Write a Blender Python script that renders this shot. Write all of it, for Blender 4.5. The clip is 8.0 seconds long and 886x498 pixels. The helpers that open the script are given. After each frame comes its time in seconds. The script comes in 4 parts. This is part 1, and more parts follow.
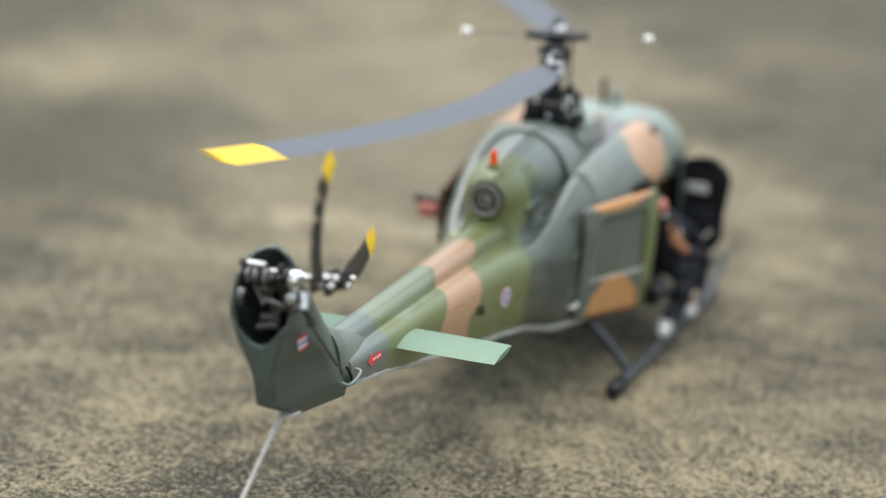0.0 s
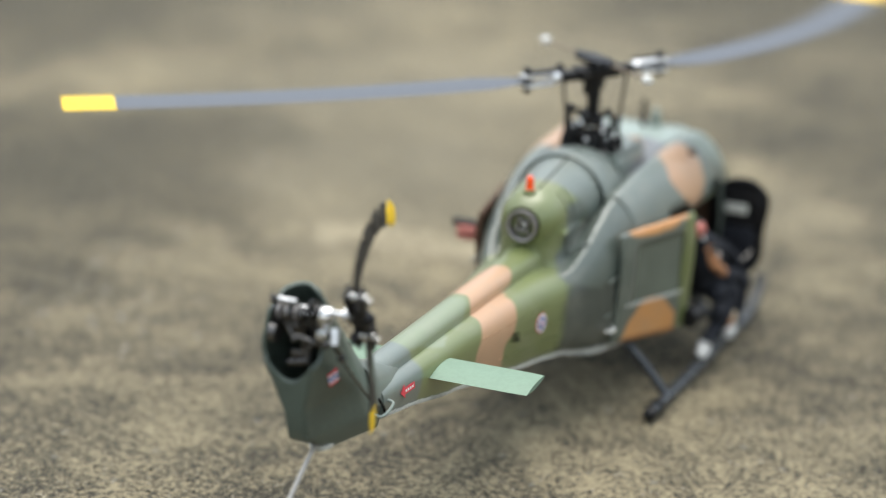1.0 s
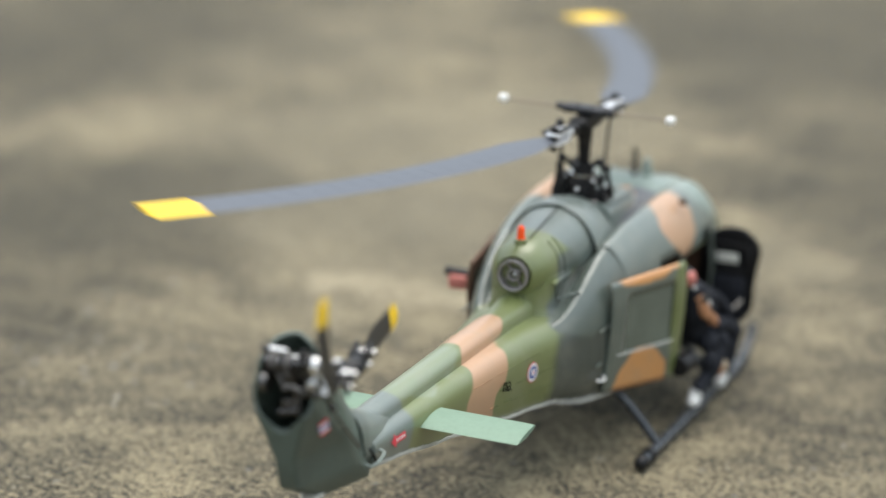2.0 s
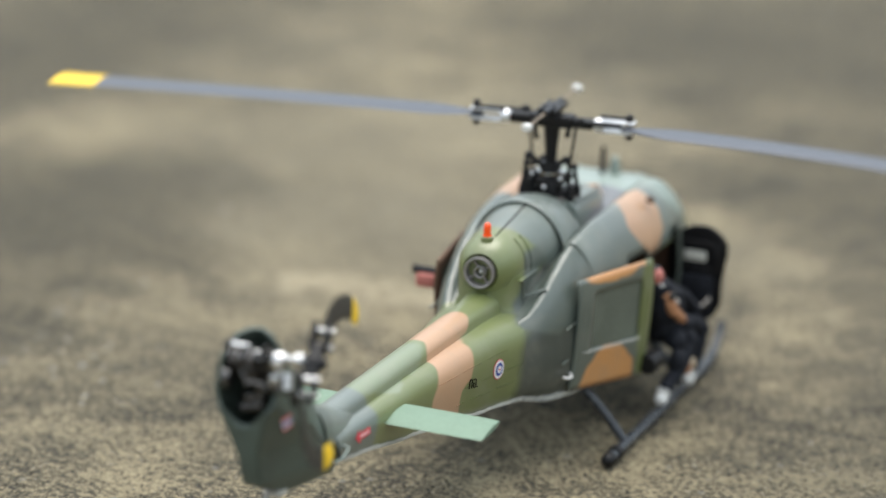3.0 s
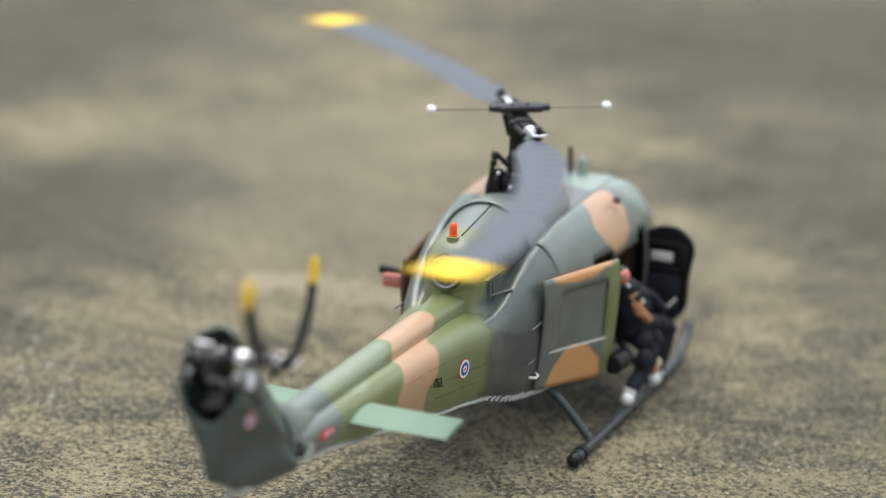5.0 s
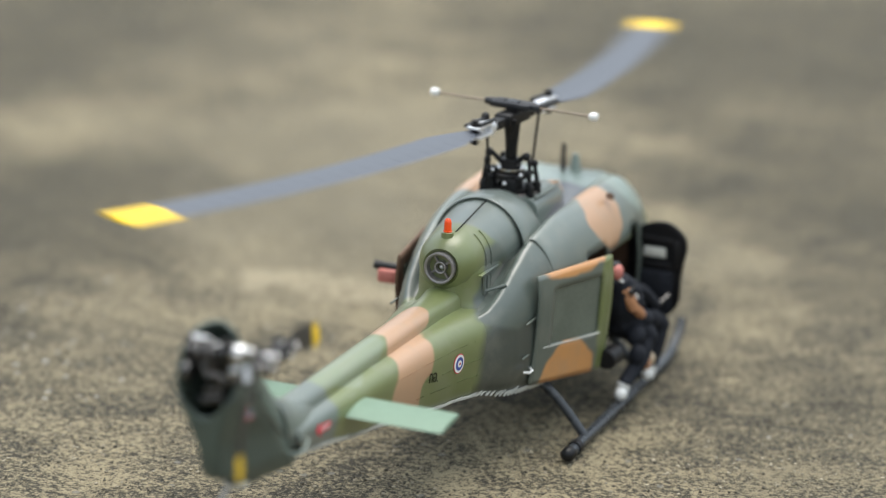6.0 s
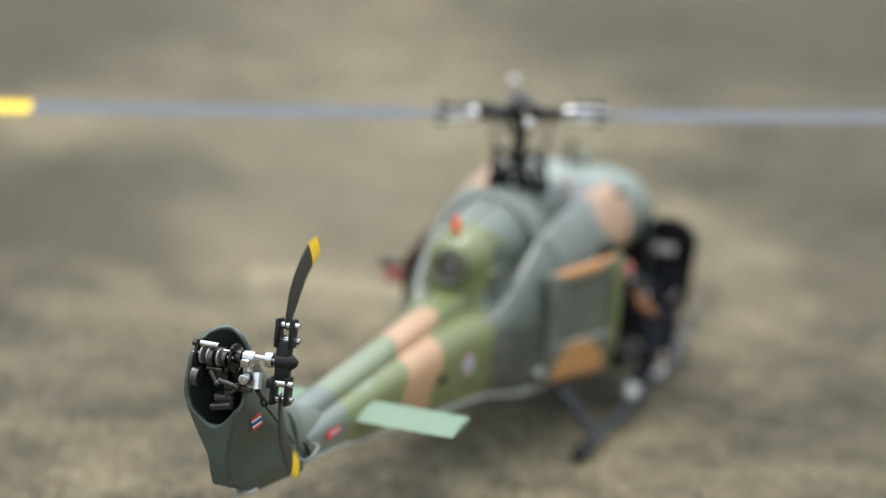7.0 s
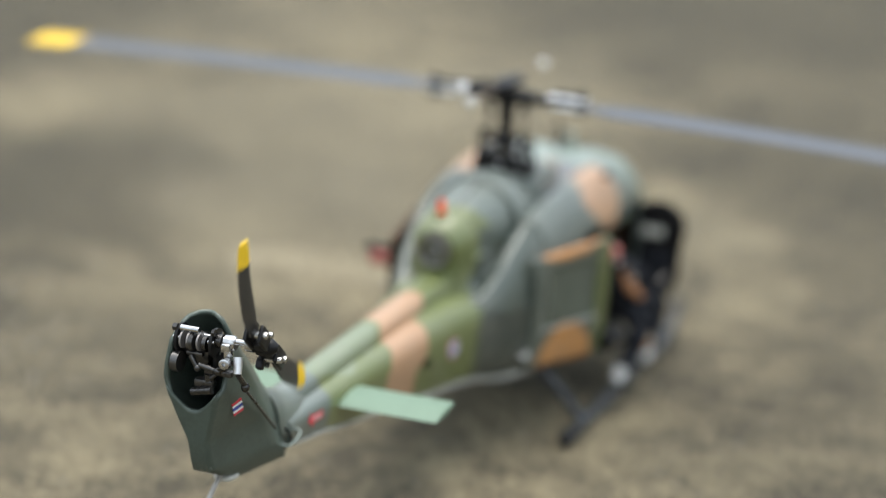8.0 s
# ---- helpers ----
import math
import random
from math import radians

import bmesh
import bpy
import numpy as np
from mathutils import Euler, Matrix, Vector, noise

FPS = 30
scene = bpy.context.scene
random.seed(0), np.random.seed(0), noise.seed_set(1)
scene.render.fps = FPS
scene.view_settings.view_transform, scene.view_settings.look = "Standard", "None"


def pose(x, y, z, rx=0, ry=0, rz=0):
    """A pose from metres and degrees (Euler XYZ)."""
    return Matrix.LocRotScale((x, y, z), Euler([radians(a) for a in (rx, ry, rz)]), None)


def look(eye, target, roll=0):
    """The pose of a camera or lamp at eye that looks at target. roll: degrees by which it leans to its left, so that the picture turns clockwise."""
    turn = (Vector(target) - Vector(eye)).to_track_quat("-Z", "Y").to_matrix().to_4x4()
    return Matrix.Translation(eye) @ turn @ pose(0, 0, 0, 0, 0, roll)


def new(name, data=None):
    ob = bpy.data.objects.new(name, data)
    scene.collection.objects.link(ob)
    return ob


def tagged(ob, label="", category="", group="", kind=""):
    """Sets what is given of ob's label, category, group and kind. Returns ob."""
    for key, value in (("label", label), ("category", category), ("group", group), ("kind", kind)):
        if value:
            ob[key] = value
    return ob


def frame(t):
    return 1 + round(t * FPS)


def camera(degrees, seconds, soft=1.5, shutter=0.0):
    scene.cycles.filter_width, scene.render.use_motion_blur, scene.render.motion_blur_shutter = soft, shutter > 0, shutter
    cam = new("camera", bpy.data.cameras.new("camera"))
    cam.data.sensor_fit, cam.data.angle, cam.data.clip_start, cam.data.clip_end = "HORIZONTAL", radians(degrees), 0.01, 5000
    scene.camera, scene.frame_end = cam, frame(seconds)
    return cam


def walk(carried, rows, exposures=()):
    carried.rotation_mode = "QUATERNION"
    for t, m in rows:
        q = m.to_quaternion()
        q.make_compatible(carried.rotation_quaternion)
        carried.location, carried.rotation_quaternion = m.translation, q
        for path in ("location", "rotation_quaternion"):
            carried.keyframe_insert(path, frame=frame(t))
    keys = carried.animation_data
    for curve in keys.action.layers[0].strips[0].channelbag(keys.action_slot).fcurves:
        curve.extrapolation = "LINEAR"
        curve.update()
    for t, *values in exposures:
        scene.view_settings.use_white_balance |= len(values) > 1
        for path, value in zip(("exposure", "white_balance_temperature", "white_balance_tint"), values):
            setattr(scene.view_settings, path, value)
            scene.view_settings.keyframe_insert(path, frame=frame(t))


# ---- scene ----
cam = camera(20.51, 8.0, soft=1.1, shutter=0.06)
PATH = [
    (0.0, look((0.5339, -1.5253, 0.5842), (0.0028, -0.2000, 0.1242), 2.06)),
    (0.5, look((0.5418, -1.5100, 0.6134), (-0.0178, -0.2066, 0.1255), 1.54)),
    (1.0, look((0.5513, -1.5168, 0.6163), (-0.0163, -0.2117, 0.1426), 1.53)),
    (1.5, look((0.5510, -1.5199, 0.6213), (-0.0203, -0.2100, 0.1655), 1.49)),
    (3.0, look((0.5675, -1.5172, 0.6129), (0.0060, -0.1980, 0.1720), 1.51)),
    (3.5, look((0.5678, -1.5170, 0.6144), (0.0100, -0.1963, 0.1733), 1.50)),
    (4.0, look((0.5700, -1.5148, 0.6131), (0.0153, -0.1925, 0.1729), 1.55)),
    (4.5, look((0.5748, -1.5145, 0.6116), (0.0219, -0.1908, 0.1730), 1.67)),
    (6.0, look((0.5776, -1.5268, 0.6116), (0.0332, -0.1996, 0.1732), 1.72)),
    (6.5, look((0.5733, -1.5272, 0.6145), (0.0298, -0.1997, 0.1758), 1.60)),
    (7.0, look((0.5606, -1.5103, 0.6166), (0.0210, -0.1847, 0.1676), 1.50)),
    (7.5, look((0.5597, -1.4996, 0.6158), (0.0216, -0.1759, 0.1596), 1.55)),
    (8.0, look((0.5603, -1.4942, 0.6139), (0.0255, -0.1705, 0.1534), 1.63)),
]
walk(cam, PATH, [(0.0, 0.01), (1.5, 0.01), (3.0, -0.06), (6.0, -0.06), (8.0, -0.10)])
# the long lens has a shallow depth of field; its focus is pulled along the helicopter
cam.data.dof.use_dof = True
cam.data.dof.aperture_fstop = 2.75
focus_mark = new("focus_mark")
focus_mark.empty_display_size = 0.01
cam.data.dof.focus_object = focus_mark
FOCUS = [(0.0, 0.04, -0.32, 0.1), (1.0, 0.04, -0.30, 0.1), (1.5, 0.04, -0.27, 0.1), (3.0, 0.03, -0.22, 0.1), (3.5, 0.03, -0.20, 0.1), (4.0, 0.03, -0.19, 0.1), (4.5, 0.03, -0.16, 0.11), (6.0, 0.03, -0.14, 0.12),
         (6.5, 0.03, -0.14, 0.12), (6.6, 0.02, -0.43, 0.16), (6.7, 0.02, -0.43, 0.16), (6.8, 0.03, -0.35, 0.12), (6.9, 0.02, -0.42, 0.16), (7.0, 0.02, -0.44, 0.17), (7.5, 0.02, -0.45, 0.17), (8.0, 0.02, -0.45, 0.17)]

# ---- light: an overcast bright day ----
SUN_ELEV, SUN_TURN = 80.0, 337.0
world = bpy.data.worlds.new("sky")
scene.world = world
world.use_nodes = True
wn, wl = world.node_tree.nodes, world.node_tree.links
sky = wn.new("ShaderNodeTexSky")
sky.sky_type = "NISHITA"
sky.sun_disc = False
sky.sun_elevation = radians(SUN_ELEV)
sky.sun_rotation = radians(SUN_TURN)
sky.air_density, sky.dust_density, sky.ozone_density = 1.0, 4.0, 1.0
grey = wn.new("ShaderNodeMix")
grey.data_type = "RGBA"
grey.inputs["Factor"].default_value = 0.6
grey.inputs["B"].default_value = (7.35, 8.0, 8.2, 1)
wl.new(sky.outputs["Color"], grey.inputs["A"])
# an overcast sky is brighter overhead than at the horizon
up = wn.new("ShaderNodeTexCoord")
split = wn.new("ShaderNodeSeparateXYZ")
wl.new(up.outputs["Generated"], split.inputs["Vector"])
rise = wn.new("ShaderNodeMapRange")
rise.interpolation_type = "SMOOTHSTEP"
rise.inputs["From Min"].default_value, rise.inputs["From Max"].default_value = 0.08, 0.5
rise.inputs["To Min"].default_value, rise.inputs["To Max"].default_value = 0.7, 2.1
wl.new(split.outputs["Z"], rise.inputs["Value"])
shade = wn.new("ShaderNodeVectorMath")
shade.operation = "SCALE"
wl.new(grey.outputs["Result"], shade.inputs[0])
wl.new(rise.outputs["Result"], shade.inputs["Scale"])
wl.new(shade.outputs["Vector"], wn["Background"].inputs["Color"])
wn["Background"].inputs["Strength"].default_value = 0.117
sun = new("sun", bpy.data.lights.new("sun", "SUN"))
sun.data.energy, sun.data.angle, sun.data.color = 2.9, radians(50), (1.0, 0.97, 0.90)
a, e = radians(SUN_TURN), radians(SUN_ELEV)
sun.matrix_world = look((math.sin(a) * math.cos(e) * 5, math.cos(a) * math.cos(e) * 5, math.sin(e) * 5), (0, 0, 0))
scene.view_settings.exposure = 0.0


# ---- materials ----
class Nodes:
    """Short hand for a principled material's nodes."""

    def __init__(self, name, rough=0.5, metal=0.0):
        self.m = bpy.data.materials.new(name)
        self.m.use_nodes = True
        self.t = self.m.node_tree
        self.b = self.t.nodes["Principled BSDF"]
        self.b.inputs["Roughness"].default_value = rough
        self.b.inputs["Metallic"].default_value = metal
        self.co = self.add("ShaderNodeTexCoord").outputs["Object"]

    def add(self, kind, **values):
        n = self.t.nodes.new(kind)
        for k, v in values.items():
            setattr(n, k, v)
        return n

    def put(self, value, socket):
        if isinstance(value, bpy.types.NodeSocket):
            self.t.links.new(value, socket)
        elif isinstance(value, (tuple, list)) and len(value) == 3 and socket.type == "RGBA":
            socket.default_value = (*value, 1)
        else:
            socket.default_value = value

    def math(self, op, x, y=0.0, clamp=False):
        n = self.add("ShaderNodeMath", operation=op, use_clamp=clamp)
        self.put(x, n.inputs[0]), self.put(y, n.inputs[1])
        return n.outputs[0]

    def vec(self, op, x, y):
        n = self.add("ShaderNodeVectorMath", operation=op)
        self.put(x, n.inputs[0]), self.put(y, n.inputs[1])
        return n.outputs["Value"] if op in ("LENGTH", "DISTANCE", "DOT_PRODUCT") else n.outputs["Vector"]

    def noise(self, scale, detail=4, rough=0.55, co=None):
        n = self.add("ShaderNodeTexNoise")
        self.put(co or self.co, n.inputs["Vector"])
        n.inputs["Scale"].default_value, n.inputs["Detail"].default_value, n.inputs["Roughness"].default_value = scale, detail, rough
        return n.outputs["Fac"]

    def ramp(self, x, low, high):
        n = self.add("ShaderNodeMapRange", interpolation_type="SMOOTHSTEP")
        self.put(x, n.inputs["Value"])
        n.inputs["From Min"].default_value, n.inputs["From Max"].default_value = low, high
        return n.outputs["Result"]

    def mix(self, f, x, y, blend="MIX"):
        n = self.add("ShaderNodeMix", data_type="RGBA", blend_type=blend)
        self.put(f, n.inputs["Factor"]), self.put(x, n.inputs["A"]), self.put(y, n.inputs["B"])
        return n.outputs["Result"]

    def color(self, c):
        self.put(c, self.b.inputs["Base Color"])

    def rough(self, r):
        self.put(r, self.b.inputs["Roughness"])

    def bump(self, h, strength, distance):
        n = self.add("ShaderNodeBump")
        n.inputs["Strength"].default_value, n.inputs["Distance"].default_value = strength, distance
        self.put(h, n.inputs["Height"])
        self.t.links.new(n.outputs["Normal"], self.b.inputs["Normal"])

    def blob(self, co, centre, radii, edge=0.06):
        """1 inside an ellipsoid, 0 outside, with a narrow sprayed edge."""
        d = self.vec("LENGTH", self.vec("DIVIDE", self.vec("SUBTRACT", co, centre), radii), (0, 0, 0))
        return self.ramp(d, 1 + edge, 1 - edge)


def paint(name, colour, rough=0.5, metal=0.0, wear=0.12, grain=400.0, bump=0.0, gloss=0.5):
    n = Nodes(name, rough, metal)
    n.b.inputs["Specular IOR Level"].default_value = gloss
    f = n.noise(grain * 0.12, 3)
    g = n.noise(grain, 2)
    dark = tuple(c * (1 - wear) for c in colour)
    light = tuple(min(1, c * (1 + wear)) for c in colour)
    n.color(n.mix(n.ramp(n.math("ADD", n.math("MULTIPLY", f, 0.6), n.math("MULTIPLY", g, 0.4)), 0.35, 0.65), dark, light))
    n.rough(n.math("ADD", n.math("MULTIPLY", f, 0.2), rough - 0.1))
    if bump:
        n.bump(g, bump, 0.0006)
    return n.m


GREEN, TAN, GREY, DARK = (0.138, 0.168, 0.056), (0.45, 0.265, 0.150), (0.124, 0.153, 0.138), (0.078, 0.100, 0.086)


SLATE, ROOF_SHEEN, SHADE = (0.105, 0.110, 0.125), (0.21, 0.27, 0.24), (0.038, 0.050, 0.043)


def camouflage(name, base, patches):
    """Sprayed matt camouflage: (colour, centre, radii) patches over a base."""
    n = Nodes(name, 0.42)
    wob = n.add("ShaderNodeTexNoise")
    n.put(n.co, wob.inputs["Vector"])
    wob.inputs["Scale"].default_value, wob.inputs["Detail"].default_value = 28, 2
    off = n.vec("MULTIPLY", n.vec("SUBTRACT", wob.outputs["Color"], (0.5, 0.5, 0.5)), (0.02, 0.02, 0.02))
    co = n.vec("ADD", n.co, off)
    c = base
    for colour, centre, radii in patches:
        c = n.mix(n.blob(co, centre, radii), c, colour)
    dust = n.noise(55, 5, 0.6)
    fine = n.noise(900, 2)
    c = n.mix(n.math("MULTIPLY", n.ramp(dust, 0.42, 0.75), 0.22), c, (0.26, 0.25, 0.2))
    c = n.mix(n.math("MULTIPLY", n.ramp(fine, 0.55, 0.8), 0.12), c, (0.03, 0.03, 0.025))
    n.color(c)
    n.rough(n.math("ADD", n.math("MULTIPLY", dust, 0.25), 0.33))
    n.bump(fine, 0.15, 0.0003)
    n.b.inputs["Coat Weight"].default_value = 0.9
    n.b.inputs["Coat IOR"].default_value = 1.55
    n.b.inputs["Coat Roughness"].default_value = 0.31
    return n.m


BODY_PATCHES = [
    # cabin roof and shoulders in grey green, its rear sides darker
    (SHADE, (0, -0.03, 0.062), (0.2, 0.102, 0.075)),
    (GREY, (0.062, 0.02, 0.152), (0.044, 0.172, 0.042)),
    (GREY, (-0.062, 0.02, 0.150), (0.044, 0.172, 0.06)),
    (GREY, (0, 0.05, 0.150), (0.08, 0.132, 0.045)),
    (DARK, (0.045, -0.098, 0.128), (0.026, 0.046, 0.034)),
    (DARK, (-0.045, -0.098, 0.128), (0.026, 0.046, 0.034)),
    (DARK, (0.066, 0.102, 0.09), (0.03, 0.016, 0.05)),
    # gloss on the roof front, put into the colour as a lighter patch
    (ROOF_SHEEN, (0.0, 0.108, 0.155), (0.09, 0.036, 0.045)),
    (SLATE, (0.0, 0.040, 0.140), (0.036, 0.058, 0.0085)),
    (GREEN, (0.0, -0.112, 0.140), (0.027, 0.026, 0.06)),
    (GREY, (0.0, -0.056, 0.150), (0.034, 0.037, 0.034)),
    (TAN, (0.062, 0.040, 0.143), (0.030, 0.029, 0.030)),
    (TAN, (-0.055, 0.045, 0.150), (0.026, 0.045, 0.022)),
    (TAN, (0.022, 0.045, 0.160), (0.012, 0.009, 0.013)),
    # the port flank is dark brown below the shoulder
    ((0.05, 0.036, 0.022), (-0.075, -0.045, 0.082), (0.036, 0.085, 0.046)),
    # tail boom bands
    (TAN, (0.0, -0.192, 0.125), (0.03, 0.034, 0.0185)),
    (TAN, (0.03, -0.209, 0.106), (0.04, 0.024, 0.022)),
    (TAN, (0.03, -0.226, 0.074), (0.04, 0.0205, 0.038)),
    (TAN, (-0.03, -0.20, 0.095), (0.03, 0.03, 0.03)),
    (GREY, (0.0, -0.350, 0.115), (0.06, 0.040, 0.045)),
    # sky sheen along the boom's top, painted in as lighter green
    ((0.175, 0.215, 0.125), (0.0, -0.268, 0.128), (0.036, 0.050, 0.021)),
    (DARK, (0.0, -0.425, 0.13), (0.08, 0.065, 0.09)),
]
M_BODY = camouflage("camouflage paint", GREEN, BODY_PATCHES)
ORANGE = (0.58, 0.27, 0.085)
M_DOOR = camouflage("door camouflage", (0.092, 0.115, 0.098), [
    (ORANGE, (0.068, -0.036, 0.146), (0.05, 0.050, 0.0300)),
    (ORANGE, (0.066, -0.046, 0.042), (0.05, 0.030, 0.0300)),
    (GREEN, (0.08, 0.006, 0.08), (0.022, 0.023, 0.1)),
])
M_FIN = paint("fin dark green paint", (0.075, 0.098, 0.083), 0.36)
M_STAB = paint("stabiliser mint green paint", (0.165, 0.245, 0.180), 0.55, wear=0.06, gloss=0.35)
M_BLACK = paint("black plastic", (0.008, 0.008, 0.009), 0.42, gloss=0.3)
M_CLOTH = paint("black cloth", (0.013, 0.015, 0.021), 0.75, wear=0.4, grain=260, bump=0.9, gloss=0.25)
M_RUBBER = paint("dark grey skid paint", (0.032, 0.037, 0.043), 0.28)
M_STEEL = paint("polished steel", (0.6, 0.6, 0.6), 0.22, 1.0)
M_ROD = paint("dull brown metal", (0.24, 0.19, 0.14), 0.5)
M_ALU = paint("milled aluminium", (0.82, 0.83, 0.85), 0.3, 0.7)
M_GUN = paint("blackened steel", (0.10, 0.097, 0.095), 0.28, 0.9, wear=0.4)
M_CAGE = paint("black anodised metal", (0.03, 0.031, 0.035), 0.32, 0.5)
M_NOZZLE = paint("grey exhaust metal", (0.26, 0.245, 0.24), 0.4, 0.5)
M_BLADE = paint("grey rotor blade paint", (0.080, 0.090, 0.110), 0.48, wear=0.08)
M_TBLADE = paint("dark tail blade", (0.03, 0.028, 0.026), 0.4)
M_YELLOW = paint("yellow paint", (0.85, 0.55, 0.015), 0.45, wear=0.05)
M_WHITE = paint("white plastic", (0.78, 0.78, 0.76), 0.35, wear=0.05)
M_WIRE = paint("pale grey wire", (0.40, 0.385, 0.355), 0.45)
M_GLUE = paint("dried white sealant", (0.52, 0.52, 0.47), 0.65)
M_LOOP = paint("pale green grey paint", (0.18, 0.22, 0.20), 0.45)
M_RED = paint("red decal", (0.6, 0.05, 0.07), 0.4)
M_BLUE = paint("blue decal", (0.04, 0.07, 0.3), 0.4)
M_INK = paint("black ink", (0.006, 0.006, 0.006), 0.7, gloss=0.15)
M_BROWN = paint("brown lining", (0.11, 0.06, 0.035), 0.75, wear=0.3)
M_SKIN = paint("brown toy plastic", (0.46, 0.22, 0.11), 0.45)
M_SAND = paint("sand toy plastic", (0.5, 0.4, 0.28), 0.5)
M_PINK = paint("reddish toy plastic", (0.50, 0.17, 0.14), 0.5)


def plain(name, colour, rough, transmission=0.0):
    n = Nodes(name, rough)
    n.color(colour)
    n.b.inputs["Transmission Weight"].default_value = transmission
    return n.m


M_GLASS = paint("smoked window plastic", (0.125, 0.145, 0.118), 0.2, wear=0.1)
M_BEACON = plain("orange beacon plastic", (0.95, 0.09, 0.012), 0.2)


def concrete():
    """Old damp concrete: sandy grain, dark moss stains, pale worn patches."""
    n = Nodes("weathered concrete", 0.9)
    big = n.noise(3.6, 4, 0.55)
    mid = n.noise(13, 4, 0.6)
    rough = n.noise(55, 9, 0.8)
    grain = n.noise(210, 6, 0.85)
    grit = n.noise(260, 4, 0.75)
    sand = n.noise(460, 3, 0.7)
    tone = n.math("ADD", n.math("ADD", n.math("MULTIPLY", big, 0.10), n.math("MULTIPLY", mid, 0.13)), n.math("ADD", n.math("MULTIPLY", rough, 0.19), n.math("ADD", n.math("MULTIPLY", grain, 0.43), n.math("MULTIPLY", grit, 0.15))))
    c = n.mix(n.ramp(tone, 0.445, 0.502), (0.040, 0.035, 0.022), (0.130, 0.113, 0.074))
    c = n.mix(n.ramp(tone, 0.482, 0.540), c, (0.68, 0.58, 0.395))
    # broad paler and darker patches with soft, wandering edges
    wide = n.vec("ADD", n.co, n.vec("MULTIPLY", n.vec("SUBTRACT", n.mix(1.0, (0, 0, 0), n.noise(6, 3)), (0.5, 0.5, 0.5)), (0.35, 0.35, 0)))
    for spot, size, strength in (((-0.42, 0.56, 0), (0.19, 0.26, 1), 0.55), ((-0.25, 0.32, 0), (0.13, 0.17, 1), 0.55), ((-0.68, 0.95, 0), (0.14, 0.18, 1), 0.3), ((-0.30, 0.85, 0), (0.10, 0.2, 1), 0.3), ((0.03, 0.42, 0), (0.05, 0.08, 1), 0.3)):
        c = n.mix(n.math("MULTIPLY", n.blob(wide, spot, size, 0.5), strength), c, (0.42, 0.37, 0.27))
    for spot, size, strength in (((-0.56, 0.26, 0), (0.17, 0.24, 1), 0.75), ((-0.96, 0.86, 0), (0.24, 0.42, 1), 0.75), ((-0.10, 1.30, 0), (0.45, 0.40, 1), 0.75), ((0.08, 0.70, 0), (0.18, 0.2, 1), 0.65), ((0.2, 0.40, 0), (0.10, 0.16, 1), 0.5), ((0.27, 0.10, 0), (0.12, 0.16, 1), 0.3), ((-0.42, 0.02, 0), (0.1, 0.06, 1), 0.4)):
        c = n.mix(n.math("MULTIPLY", n.blob(wide, spot, size, 0.5), strength), c, (0.06, 0.054, 0.033))
    # a long pale scrape beside the helicopter
    scrape = n.blob(n.vec("ADD", n.co, n.vec("MULTIPLY", n.vec("SUBTRACT", n.mix(1.0, (0, 0, 0), n.noise(30, 3)), (0.5, 0.5, 0.5)), (0.08, 0.08, 0))), (-0.220, 0.188, 0), (0.088, 0.030, 1), 0.3)
    c = n.mix(n.math("MULTIPLY", scrape, 0.85), c, (0.72, 0.62, 0.45))
    c = n.mix(n.math("MULTIPLY", n.ramp(sand, 0.55, 0.62), 0.5), c, (0.62, 0.56, 0.42))
    c = n.mix(n.math("MULTIPLY", n.ramp(sand, 0.44, 0.34), 0.45), c, (0.05, 0.045, 0.034))
    v = n.add("ShaderNodeTexVoronoi")
    n.put(n.co, v.inputs["Vector"])
    v.inputs["Scale"].default_value = 60
    keep = n.add("ShaderNodeSeparateColor")
    n.put(v.outputs["Color"], keep.inputs["Color"])
    chip = n.math("MULTIPLY", n.ramp(n.math("ADD", v.outputs["Distance"], n.math("MULTIPLY", grit, 0.35)), 0.36, 0.28), n.ramp(keep.outputs["Red"], 0.86, 0.88))
    c = n.mix(n.math("MULTIPLY", chip, 0.6), c, (0.5, 0.49, 0.46))
    c = n.mix(1.0, c, (0.70, 0.684, 0.620), "MULTIPLY")
    n.color(c)
    h = n.math("ADD", n.math("MULTIPLY", grit, 0.6), n.math("MULTIPLY", sand, 0.4))
    n.bump(n.math("ADD", h, n.math("MULTIPLY", grain, 1.1)), 1.0, 0.0045)
    n.rough(n.math("ADD", n.math("MULTIPLY", mid, 0.2), 0.7))
    return n.m


M_GROUND = concrete()


def gravel():
    """Loose grit, each grain in its own shade."""
    n = Nodes("loose grit", 0.85)
    g = n.add("ShaderNodeNewGeometry")
    c = n.mix(n.ramp(g.outputs["Random Per Island"], 0.05, 0.9), (0.04, 0.035, 0.024), (0.36, 0.315, 0.225))
    n.color(n.mix(n.math("MULTIPLY", n.noise(900, 3), 0.3), c, (0.12, 0.105, 0.075)))
    return n.m


M_GRIT = gravel()
M_PEBBLE = paint("pale chipped stone", (0.34, 0.32, 0.27), 0.8, wear=0.3, grain=900, bump=0.6)


